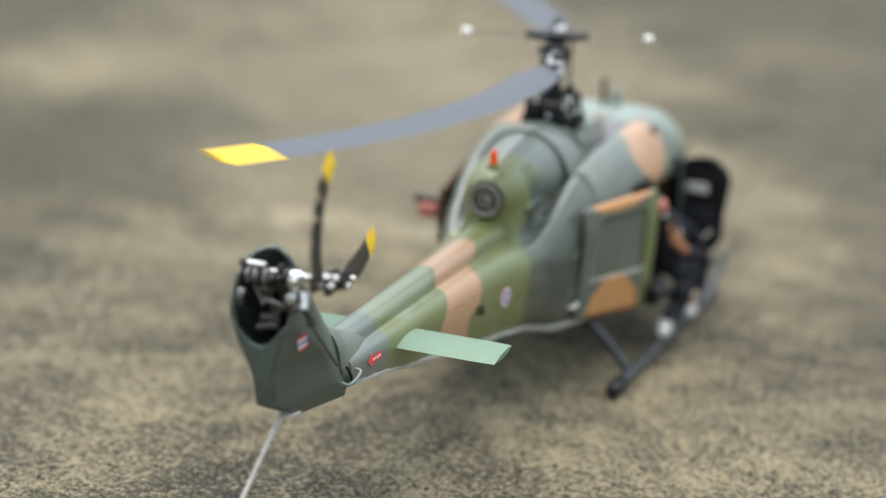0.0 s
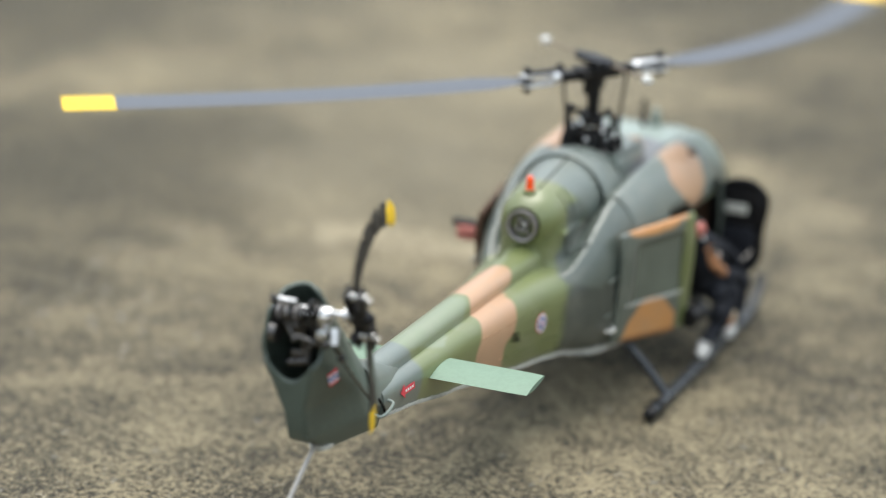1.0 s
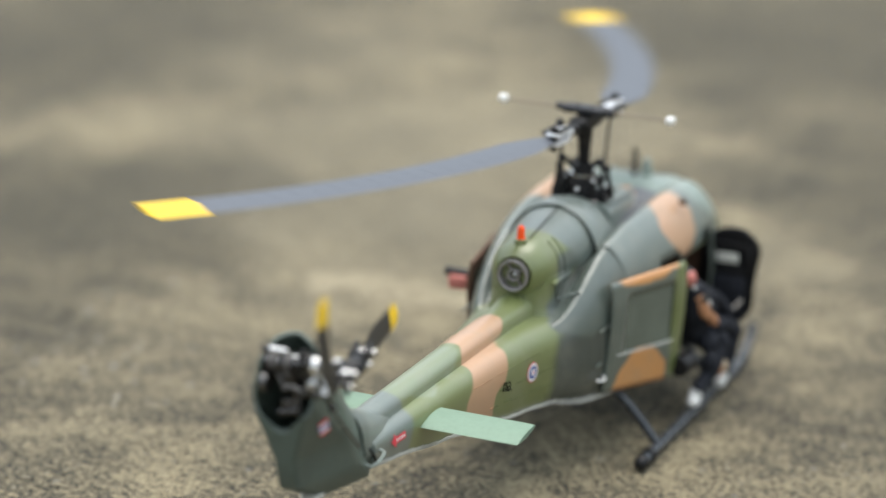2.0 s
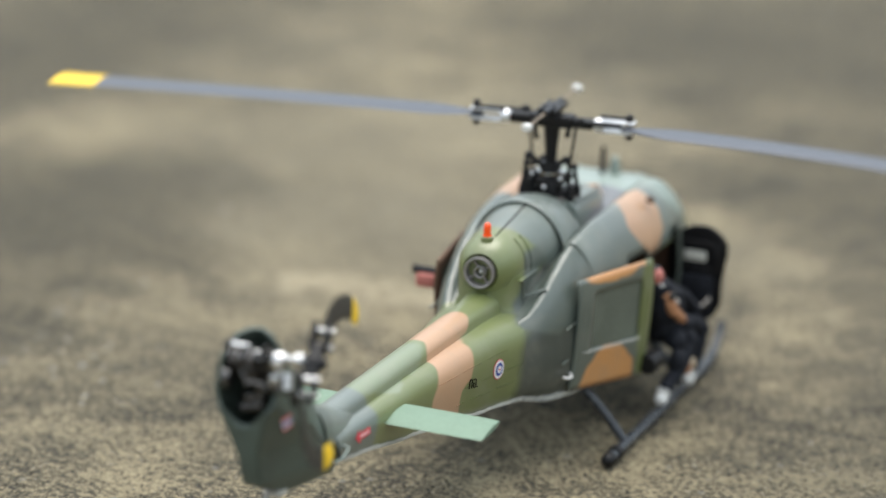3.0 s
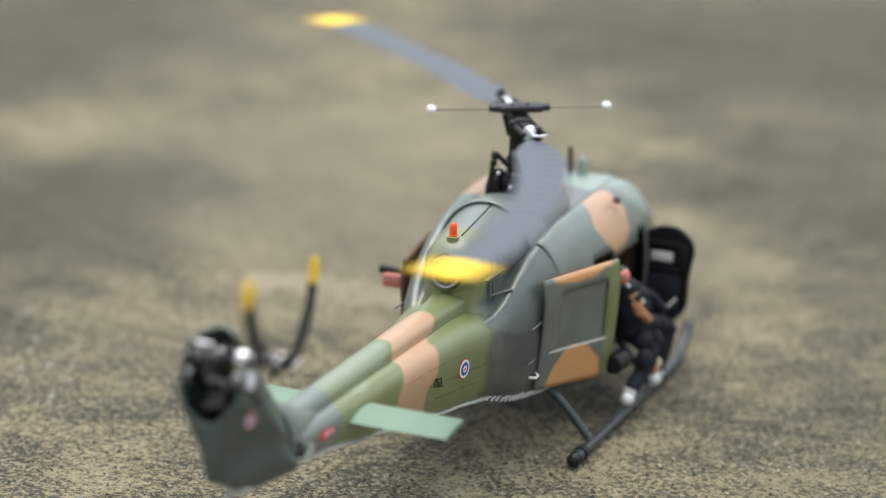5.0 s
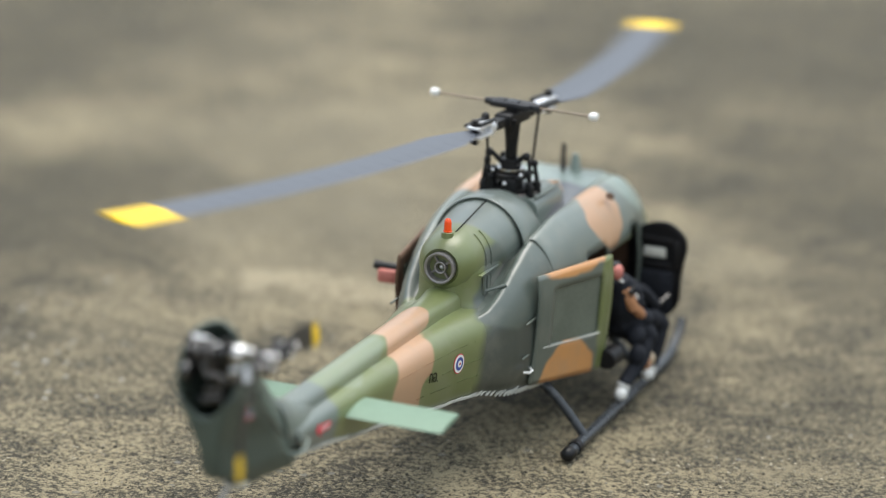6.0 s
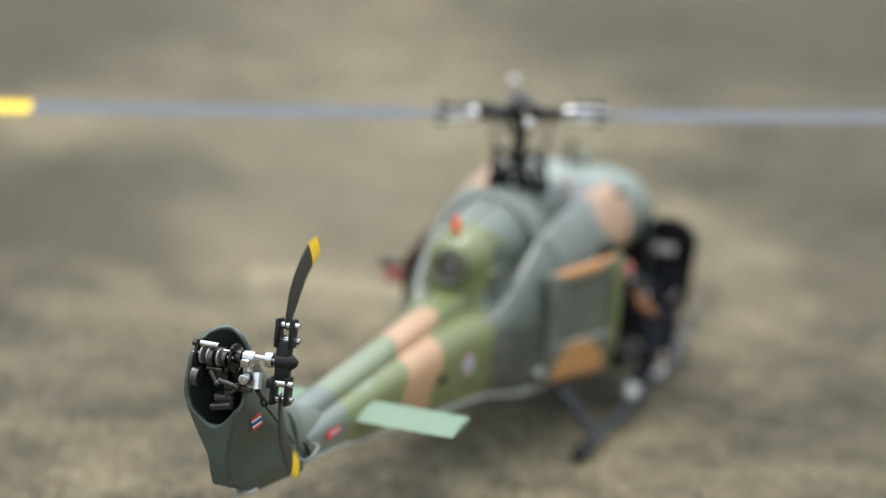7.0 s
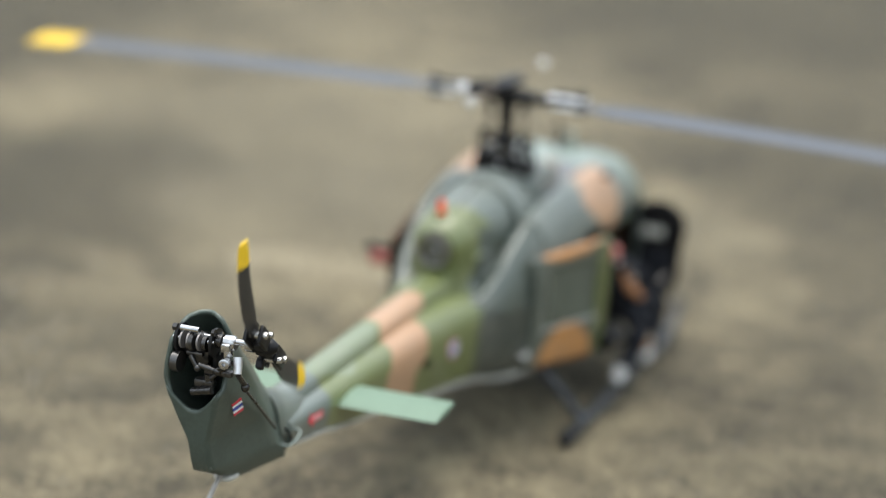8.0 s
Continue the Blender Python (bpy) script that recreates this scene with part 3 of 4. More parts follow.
def build_engine():
    """Engine cowl with its exhaust, the arched hood and the mast fairing."""
    bm = bmesh.new()
    turned(bm, [(0.002, 0.0100), (0, 0.0125), (0.002, 0.0150), (0.006, 0.0180), (0.012, 0.0203), (0.022, 0.0218), (0.036, 0.0238), (0.050, 0.0260), (0.064, 0.0283), (0.078, 0.0295), (0.092, 0.0298)], (0, -0.1215, 0.1348), (0, 1, 0), 40)
    part("engine_cowl", bm, M_BODY, heli, "rounded engine cowl, green behind and grey in front")
    # pedestal below the cowl, flowing into the boom
    bm = bmesh.new()
    rings = []
    for y, w in ((-0.1195, 0.006), (-0.1175, 0.0130), (-0.112, 0.0190), (-0.10, 0.0226), (-0.08, 0.0245), (-0.05, 0.0250)):
        rings.append([(x, y, z) for x, z in [(0, 0.138), (w * 0.9, 0.137), (w, 0.131), (w, 0.122), (w * 1.02, 0.113), (w * 1.16, 0.107), (w * 1.45, 0.1025), (0, 0.1015), (-w * 1.45, 0.1025), (-w * 1.16, 0.107), (-w * 1.02, 0.113), (-w, 0.122), (-w, 0.131), (-w * 0.9, 0.137)]])
    loft(bm, rings)
    part("cowl_pedestal", bm, M_BODY, heli)
    # raised frames on the cowl side
    for y, r in ((-0.0975, 0.0223), (-0.0905, 0.0233)):
        bm = bmesh.new()
        tube(bm, [(r * math.cos(a), y, 0.1348 + r * math.sin(a)) for a in [radians(-10 + 8 * k) for k in range(9)]], 0.0006, 6)
        part("cowl_rib", bm, M_BODY, heli)
    bm = bmesh.new()
    box(bm, (0.0235, -0.096, 0.1290), (0.0030, 0.030, 0.0012), 0.0003)
    part("cowl_hinge", bm, M_BODY, heli)
    for y in (-0.102, -0.0965, -0.091):
        bm = bmesh.new()
        box(bm, (0.0230, y, 0.1200), (0.0018, 0.0018, 0.012), 0.0004)
        part("cowl_louver", bm, M_BODY, heli)
    # exhaust
    bm = bmesh.new()
    turned(bm, [(0.012, 0.0098), (0.0, 0.0104), (-0.0022, 0.0106), (-0.0025, 0.0098), (-0.0020, 0.0088), (0.006, 0.0082), (0.0062, 0.002)], (0, -0.1225, 0.1348), (0, 1, 0), 36)
    pipe = part("exhaust_pipe", bm, M_NOZZLE, heli, "grey metal exhaust pipe")
    bm = bmesh.new()
    turned(bm, [(0.0036, 0.0042), (-0.0005, 0.0042), (-0.0008, 0.0037), (-0.0005, 0.0030), (0.0036, 0.0028)], (0, -0.1225, 0.1348), (0, 1, 0), 20)
    part("inner_ring", bm, M_NOZZLE, pipe)
    bm = bmesh.new()
    for k in range(4):
        a = radians(35 + 90 * k)
        box(bm, (0.006 * math.cos(a), -0.1205, 0.1348 + 0.006 * math.sin(a)), (0.0056, 0.002, 0.0015), 0.0003, Matrix.Rotation(-a, 4, "Y"))
    part("exhaust_spider", bm, M_NOZZLE, pipe)
    bm = bmesh.new()
    ball(bm, (0, -0.1195, 0.1348), (0.0018, 0.0018, 0.0018))
    part("exhaust_bolt", bm, M_ALU, pipe)
    bm = bmesh.new()
    turned(bm, [(0, 0.0083), (0.0008, 0.0083)], (0, -0.1178, 0.1348), (0, 1, 0), 30)
    part("exhaust_core", bm, M_INK, pipe)
    # beacon on its foot
    bm = bmesh.new()
    turned(bm, [(-0.006, 0.0066), (-0.002, 0.0046), (0, 0.0042), (0.0022, 0.0042), (0.0026, 0.0034)], (0, -0.1115, 0.1538), (0, 0, 1), 20)
    foot = part("beacon_foot", bm, M_BODY, heli)
    bm = bmesh.new()
    turned(bm, [(0, 0.0028), (0.0008, 0.0030), (0.001, 0.0025), (0.0068, 0.0024), (0.0084, 0.0019), (0.0092, 0.0008)], (0, -0.1115, 0.1562), (0, 0, 1), 18)
    part("beacon", bm, M_BEACON, foot, "orange-red plastic beacon")
    # arched hood over the front of the cowl
    bm = bmesh.new()
    rings = []
    for y, rx, rz in ((-0.030, 0.0285, 0.0345), (-0.044, 0.0305, 0.0360), (-0.0535, 0.0322, 0.0374), (-0.0548, 0.0338, 0.0388), (-0.0525, 0.0352, 0.0396), (-0.042, 0.0354, 0.0392), (-0.026, 0.0338, 0.0372), (-0.012, 0.0302, 0.0335), (-0.006, 0.0270, 0.0305)):
        ring = []
        for k in range(29):
            a = math.pi * k / 28
            ring.append((rx * math.cos(a), y, 0.1265 + rz * math.sin(a)))
        ring += [(-rx, y, 0.112), (rx, y, 0.112)]
        rings.append(ring)
    loft(bm, rings, caps=False)
    part("intake_hood", bm, M_BODY, heli, "arched intake hood in grey green")
    # mast fairing in front of it
    bm = bmesh.new()
    rings = []
    for y, w, zt in ((-0.014, 0.0262, 0.1565), (0.01, 0.0262, 0.1565), (0.034, 0.0258, 0.156), (0.043, 0.0245, 0.155), (0.0465, 0.021, 0.152), (0.0475, 0.016, 0.146)):
        half = [(0, zt), (w * 0.55, zt), (w * 0.8, zt - 0.0008), (w * 0.92, zt - 0.0028), (w * 0.985, zt - 0.007), (w, zt - 0.013), (w * 1.02, 0.122)]
        rings.append([(x, y, z) for x, z in half] + [(-x, y, z) for x, z in reversed(half[1:])])
    loft(bm, rings)
    part("mast_fairing", bm, M_BODY, heli, "boxy mast fairing in grey green")
    bm = bmesh.new()
    turned(bm, [(0, 0.0195), (0.0012, 0.0195), (0.0016, 0.0186), (0.0004, 0.0180)], (0, 0.004, 0.1564), (0, 0, 1), 28)
    part("mast_opening", bm, M_NOZZLE, heli)
    bm = bmesh.new()
    tube(bm, spline([(0.0225, -0.010, 0.1570), (0.0238, 0.010, 0.1570), (0.0236, 0.030, 0.1566), (0.0205, 0.0415, 0.1556), (0.0120, 0.0455, 0.1535)], 18), 0.0011, 8)
    part("fairing_lip", bm, M_BODY, heli)
    bm = bmesh.new()
    tube(bm, [(0.0035, -0.106, 0.1552), (0.0035, -0.08, 0.1591), (0.0035, -0.065, 0.1616), (0.0035, -0.05, 0.1640)], 0.0006, 6)
    part("cowl_seam", bm, M_INK, heli)
    # black fillers between pedestal and shoulders, standing in for the gullies' shade
    for sx in (1, -1):
        bm = bmesh.new()
        box(bm, (sx * 0.0300, -0.066, 0.1190), (0.0130, 0.046, 0.0100), 0.002, Matrix.Rotation(radians(16), 4, "X"))
        part("gully_shade", bm, M_BLACK, heli, "dark filler block for the shade beside the cowl")
    # strut between cowl and shoulder fairing
    bm = bmesh.new()
    tube(bm, [(0.02, -0.103, 0.115), (0.0365, -0.096, 0.121)], 0.0011, 8)
    part("brace", bm, M_BODY, heli)


def build_doors():
    """Sliding door pushed back and sprung outwards at its front edge; the opposite one likewise; front door swung open."""
    for s in (1, -1):
        door = None
        bm = bmesh.new()
        NU, NV = 20, 20

        def place(u, v):
            x = (0.0550 if s > 0 else 0.0485) + (0.0240 if s > 0 else 0.0150) * u - 0.006 * (1 - v) * (1 - v) - 0.004 * max(0, v - 0.8) * 5 * 0.5
            return (s * x, -0.082 + 0.079 * u, (0.0485 - 0.0095 * u) + v * (0.0765 + 0.007 * u))

        grid = {}
        for i in range(NU + 1):
            for j in range(NV + 1):
                grid[i, j] = bm.verts.new(place(i / NU, j / NV))
        for i in range(NU):
            for j in range(NV):
                u, v = (i + 0.5) / NU, (j + 0.5) / NV
                if 0.2 < u < 0.85 and 0.35 < v < 0.85:
                    continue
                bm.faces.new((grid[i, j], grid[i + 1, j], grid[i + 1, j + 1], grid[i, j + 1]))
        door = part("sliding_door", bm, M_DOOR if s > 0 else M_BROWN, heli, "camouflage-painted sliding door pushed back, sprung outwards" if s > 0 else "brown sliding door pushed back")
        skin = door.modifiers.new("thickness", "SOLIDIFY")
        skin.thickness, skin.offset = 0.0022, 0
        bm = bmesh.new()
        pane = [place(0.2, 0.35), place(0.85, 0.35), place(0.85, 0.85), place(0.2, 0.85)]
        ring = [Vector(p) for p in pane]
        loft(bm, [[p - Vector((s * 0.0014, 0, 0)) for p in ring], [p + Vector((s * -0.0004, 0, 0)) for p in ring]])
        part("window_pane", bm, M_GLASS, door, "dark smoked window pane", smooth=False)
        bm = bmesh.new()
        a, b = Vector(place(0.1, 0.335)), Vector(place(0.87, 0.345))
        tube(bm, [a + Vector((s * 0.0012, 0, 0)), b + Vector((s * 0.0012, 0, 0))], 0.0005, 6)
        part("window_sill", bm, M_GLUE, door, "pale worn sill")
        for v in (0.62, 0.3):
            bm = bmesh.new()
            a = Vector(place(0.0, v))
            box(bm, a + Vector((-s * 0.002, -0.006, 0)), (0.0012, 0.018, 0.0012), 0.0003)
            part("door_rail", bm, M_DOOR, door)
        bm = bmesh.new()
        a = Vector(place(-0.05, 0.16))
        tube(bm, [a + Vector((0, 0.004, 0)), a + Vector((s * 0.004, -0.001, 0)), a + Vector((s * 0.004, -0.006, 0)), a + Vector((0, -0.007, 0))], 0.0009, 8)
        part("door_handle", bm, M_WHITE, door, "small white handle")
    # front door, swung out, black inside
    bm = bmesh.new()
    outline = [(0.056, 0.043), (0.068, 0.0434), (0.0825, 0.0455), (0.0930, 0.0540), (0.0968, 0.0620), (0.0966, 0.0790), (0.0985, 0.0920), (0.1005, 0.1015), (0.0990, 0.1095), (0.0930, 0.1155), (0.0870, 0.1192), (0.0770, 0.1195), (0.0684, 0.1168), (0.0595, 0.1100), (0.056, 0.104)]
    loft(bm, [[(x, y, z) for x, z in outline] for y in (0.098, 0.1025)])
    bmesh.ops.bevel(bm, geom=bm.edges[:], offset=0.0012, segments=2, affect="EDGES")
    front = part("front_door", bm, M_BLACK, heli, "open front door with black inside")
    for x0, z0, w, h, d in ((0.0769, 0.1065, 0.026, 0.0035, 0.0022), (0.0769, 0.0880, 0.028, 0.0035, 0.0026), (0.0615, 0.0971, 0.006, 0.02, 0.0022), (0.0925, 0.0971, 0.006, 0.02, 0.0022)):
        bm = bmesh.new()
        box(bm, (x0, 0.0970, z0), (w, d, h), 0.0009)
        part("door_stiffener", bm, M_BLACK, front)
    bm = bmesh.new()
    box(bm, (0.0769, 0.0972, 0.0971), (0.0165, 0.0018, 0.0072), 0.0006)
    part("door_plate", bm, M_GLUE, front, "small pale plate")
    bm = bmesh.new()
    box(bm, (0.078, 0.0963, 0.068), (0.027, 0.0034, 0.032), 0.0016)
    part("door_pocket", bm, M_CLOTH, front)


def build_skids():
    for s in (1, -1):
        bm = bmesh.new()
        pts = [(s * 0.081, -0.088, 0.0062), (s * 0.081, -0.06, 0.0058), (s * 0.081, 0.02, 0.0056), (s * 0.081, 0.105, 0.0056), (s * 0.081, 0.135, 0.0075), (s * 0.080, 0.155, 0.0145), (s * 0.079, 0.168, 0.025)]
        tube(bm, spline(pts, 30), 0.0040, 14)
        skid = part("skid", bm, M_RUBBER, heli, "dark grey landing skid tube")
        bm = bmesh.new()
        turned(bm, [(-0.0012, 0.0015), (0, 0.0034), (0.0012, 0.0045), (0.006, 0.0049), (0.0066, 0.0043), (0.0085, 0.0043)], (s * 0.081, -0.0895, 0.0062), (0, 1, 0), 16)
        part("skid_cap", bm, M_BLACK, skid, "black rubber end cap")
        bm = bmesh.new()
        turned(bm, [(0, 0.0050), (0.006, 0.0050)], (s * 0.081, -0.074, 0.0060), (0, 1, 0), 16)
        part("skid_collar", bm, M_BLACK, skid)
        for y in (-0.052, 0.075):
            bm = bmesh.new()
            tube(bm, spline([(s * 0.022, y, 0.043), (s * 0.045, y, 0.0415), (s * 0.060, y, 0.031), (s * 0.0815, y, 0.0065)], 14), 0.0032, 12)
            part("cross_tube", bm, M_RUBBER, skid)


HUB = Vector((0, 0, 0.2085))
THUB = Vector((0.0385, -0.4415, 0.181))


def build_mast():
    """The parts of the rotor gear that stand still."""
    bm = bmesh.new()
    turned(bm, [(0, 0.0052), (0.01, 0.0052), (0.011, 0.0040), (0.048, 0.0040)], (0, 0, 0.15), (0, 0, 1), 18)
    part("mast", bm, M_GUN, heli, "dark steel rotor mast")
    bm = bmesh.new()
    turned(bm, [(0, 0.0085), (0.002, 0.0128), (0.005, 0.0128), (0.0065, 0.0085), (0.0065, 0.006), (0, 0.006)], (0, 0, 0.165), (0, 0, 1), 28)
    for k in range(4):
        a = radians(45 + 90 * k)
        ball(bm, (0.0148 * math.cos(a), 0.0148 * math.sin(a), 0.1685), (0.0026, 0.0026, 0.0026), seg=10)
    part("swashplate", bm, M_BLACK, heli, "black swashplate")
    # servo arms and links round the mast
    for ang, z0, z1 in ((184, 0.152, 0.183), (208, 0.152, 0.179), (338, 0.152, 0.172), (14, 0.152, 0.177), (130, 0.152, 0.178)):
        a = radians(ang)
        x, y = 0.0178 * math.cos(a), 0.0178 * math.sin(a)
        bm = bmesh.new()
        tube(bm, [(x, y, z0), (x * 1.05, y * 1.05, (z0 + z1) / 2), (x * 0.92, y * 0.92, z1)], [0.0021, 0.0018, 0.0015], 8)
        ball(bm, (x * 0.92, y * 0.92, z1), (0.0026, 0.0026, 0.0029), seg=10)
        ball(bm, (x, y, z0 + 0.012), (0.0027, 0.0027, 0.0032), seg=10)
        box(bm, (x * 1.05, y * 1.05, z0 + 0.005), (0.0055, 0.0040, 0.014), 0.001, Matrix.Rotation(a, 4, "Z"))
        part("control_link", bm, M_BLACK, heli)
    bm = bmesh.new()
    turned(bm, [(0, 0.0135), (0.001, 0.0150), (0.005, 0.0150), (0.006, 0.0130), (0.006, 0.0090), (0.011, 0.0080)], (0, 0, 0.1555), (0, 0, 1), 28)
    box(bm, (0.004, -0.012, 0.163), (0.011, 0.005, 0.010), 0.0014)
    box(bm, (-0.011, -0.007, 0.166), (0.006, 0.008, 0.018), 0.0014)
    part("servo_frame", bm, M_BLACK, heli)
    bm = bmesh.new()
    turned(bm, [(0, 0.0070), (0.0004, 0.0098), (0.0016, 0.0098), (0.002, 0.0070)], (0, 0, 0.1722), (0, 0, 1), 24)
    part("bearing_ring", bm, M_STEEL, heli, "bright steel bearing ring")
    for sx in (1, -1):
        bm = bmesh.new()
        tube(bm, [(sx * 0.004, -0.003, 0.176), (sx * 0.012, -0.006, 0.1845), (sx * 0.0155, -0.006, 0.1815), (sx * 0.0165, -0.006, 0.168)], [0.0019, 0.0017, 0.0014, 0.0011], 8)
        ball(bm, (sx * 0.0135, -0.006, 0.184), (0.003, 0.003, 0.003), seg=10)
        part("mixing_arm", bm, M_BLACK, heli)
    bm = bmesh.new()
    turned(bm, [(0, 0.0068), (0.004, 0.0074), (0.008, 0.0066)], (0, 0, 0.172), (0, 0, 1), 16)
    part("collar", bm, M_BLACK, heli)
    for p in ((0.012, -0.012, 0.172), (0.002, -0.0165, 0.166), (-0.008, -0.014, 0.174), (0.016, 0.001, 0.166)):
        bm = bmesh.new()
        ball(bm, p, (0.0014, 0.0014, 0.0014), seg=10)
        part("ball_joint", bm, M_ALU, heli)
    bm = bmesh.new()
    turned(bm, [(0, 0.0020), (0.019, 0.0017), (0.0205, 0.0008)], (0, 0.108, 0.1455), (0, 0, 1), 10)
    part("antenna", bm, M_BLACK, heli, "short black roof antenna")
    bm = bmesh.new()
    turned(bm, [(-0.002, 0.0030), (0.0006, 0.0028), (0.0012, 0.0020), (0.0002, 0.0013)], (0.056, 0.052, 0.1478), (0.35, 0, 1), 14)
    part("roof_socket", bm, M_BROWN, heli, "small round socket in the roof")
    bm = bmesh.new()
    turned(bm, [(0, 0.0045), (0.004, 0.004), (0.012, 0.0025), (0.013, 0.001)], (0.008, 0.112, 0.1455), (0, 0, 1), 12)
    part("roof_vent", bm, M_BODY, heli)


MAIN_CUTS = [0.050 + 0.0138 * k for k in range(21)] + [0.3290, 0.3622]
TAIL_CUTS = [0.017, 0.025, 0.033, 0.041, 0.049, 0.056, 0.062, 0.075]


def main_chord(r):
    return 0.0100 if r < 0.056 else 0.0100 + 0.0215 * min(1.0, (r - 0.056) / 0.03) ** 0.7


def tail_chord(r):
    return lerp([(0.017, 0.007), (0.025, 0.0095), (0.033, 0.0130), (0.041, 0.0138), (0.062, 0.0134), (0.071, 0.0124), (0.075, 0.0095)], r)[0]


def blade_sections(name, rotor, cuts, chord, thick, material, label, out, across, sign):
    """A flexing blade in rigid sections, each about its own inner end; the last one is the yellow tip."""
    o, c = Vector(out), Vector(across)
    n = o.cross(c)
    made = []
    for k, (r0, r1) in enumerate(zip(cuts, cuts[1:])):
        tip = k == len(cuts) - 2
        bm = bmesh.new()
        # the skin, and a slightly slimmer tongue that reaches into the next section
        for fs, slim in (((0.0, 0.35, 0.7, 1.0), 1.0),) + (() if tip else (((0.8, 1.32), 0.995),)):
            rings = []
            for f in fs:
                r = r0 + (r1 - r0) * f
                w, th = chord(min(r, r1)) * slim, thick * slim ** 12
                ring = []
                for q in range(24):
                    a = q * math.tau / 24
                    u = math.cos(a)
                    ring.append(o * (r - r0) + c * (-u * w / 2 + 0.06 * w) + n * th * ((1 - u) / 2 + 0.02) ** 0.5 * math.sin(a))
                rings.append(ring)
            loft(bm, rings)
        ob = part(name if k == 0 else "blade_tip" if tip else "blade_section", bm, M_YELLOW if tip else material, rotor, "bright yellow blade tip" if tip else label if k == 0 else "")
        ob.location = o * sign * r0
        made.append(ob)
    return made


def build_rotor():
    """Main rotor about its own hub; the blades hang on bolts in their grips."""
    bm = bmesh.new()
    turned(bm, [(-0.030, 0.0040), (-0.022, 0.0042), (-0.010, 0.0052), (0.002, 0.0062), (0.006, 0.0050)], (0, 0, 0), (0, 0, 1), 18)
    box(bm, (0, 0, 0.001), (0.032, 0.013, 0.009), 0.002)
    for s in (1, -1):
        tube(bm, [(s * 0.0095, s * 0.004, -0.012), (s * 0.0115, s * 0.0075, 0.002)], 0.0018, 8)
    rotor = part("main_rotor", bm, M_BLACK, heli, "black two-bladed rotor head")
    rotor.location = HUB
    for s in (1, -1):
        bm = bmesh.new()
        box(bm, (s * 0.0330, 0, 0.0005), (0.008, 0.0080, 0.0064), 0.0016)
        turned(bm, [(0, 0.0046), (0.004, 0.0050), (0.005, 0.0042)], (s * 0.031, 0, 0.0005), (s, 0, 0), 14)
        box(bm, (s * 0.0470, 0, 0.0040), (0.022, 0.0092, 0.0020), 0.0009)
        box(bm, (s * 0.0470, 0, -0.0026), (0.022, 0.0100, 0.0022), 0.0009)
        part("blade_grip", bm, M_ALU, rotor, "silver aluminium blade grip")
        bm = bmesh.new()
        box(bm, (s * 0.0215, 0, 0.0005), (0.016, 0.0088, 0.0070), 0.0016)
        box(bm, (s * 0.036, -s * 0.0085, 0.003), (0.03, 0.0035, 0.003), 0.0008)
        box(bm, (s * 0.044, s * 0.0030, 0.0058), (0.022, 0.0030, 0.0022), 0.0007)
        turned(bm, [(-0.009, 0.0012), (-0.008, 0.0026), (0.008, 0.0026), (0.009, 0.0012)], (s * 0.054, 0, 0.001), (0, 0, 1), 10)
        ball(bm, (s * 0.022, -s * 0.0095, 0.004), (0.003, 0.003, 0.003), seg=10)
        part("pitch_arm", bm, M_BLACK, rotor)
        bm = bmesh.new()
        tube(bm, [(s * 0.0200, -s * 0.0100, 0.003), (s * 0.0150, -s * 0.0090, -0.034)], 0.0010, 8)
        for p in ((s * 0.0200, -s * 0.0100, 0.003), (s * 0.0150, -s * 0.0090, -0.034)):
            ball(bm, p, (0.0023, 0.0023, 0.0028), seg=10)
        part("pitch_link", bm, M_BLACK, rotor, "thin black pitch link")
    # stabiliser bar with end weights, above the hub
    bm = bmesh.new()
    for s in (1, -1):
        box(bm, (s * 0.0055, 0, 0.0095), (0.0028, 0.030, 0.0045), 0.001)
    box(bm, (0, 0, 0.0095), (0.010, 0.010, 0.006), 0.0015)
    for s in (1, -1):
        turned(bm, [(0, 0.0030), (0.015, 0.0026)], (0, s * 0.006, 0.0095), (0, s, 0), 12)
    part("flybar_cage", bm, M_CAGE, rotor, "black metal flybar cage")
    bm = bmesh.new()
    tube(bm, [(0, -0.062, 0.0095), (0, 0.062, 0.0095)], 0.0008, 8)
    part("flybar", bm, M_ROD, rotor, "thin brownish stabilizer bar")
    for s in (1, -1):
        bm = bmesh.new()
        turned(bm, [(0, 0.0012), (0.001, 0.0027), (0.0035, 0.0032), (0.0058, 0.0026), (0.0064, 0.001)], (0, s * 0.058, 0.0095), (0, s, 0), 14)
        part("flybar_weight", bm, M_WHITE, rotor, "round white end weight")
    blades = [blade_sections("main_blade", rotor, MAIN_CUTS, main_chord, 0.0019, M_BLADE, "grey painted rotor blade", (1, 0, 0), (0, -1, 0), s) for s in (1, -1)]
    return rotor, blades


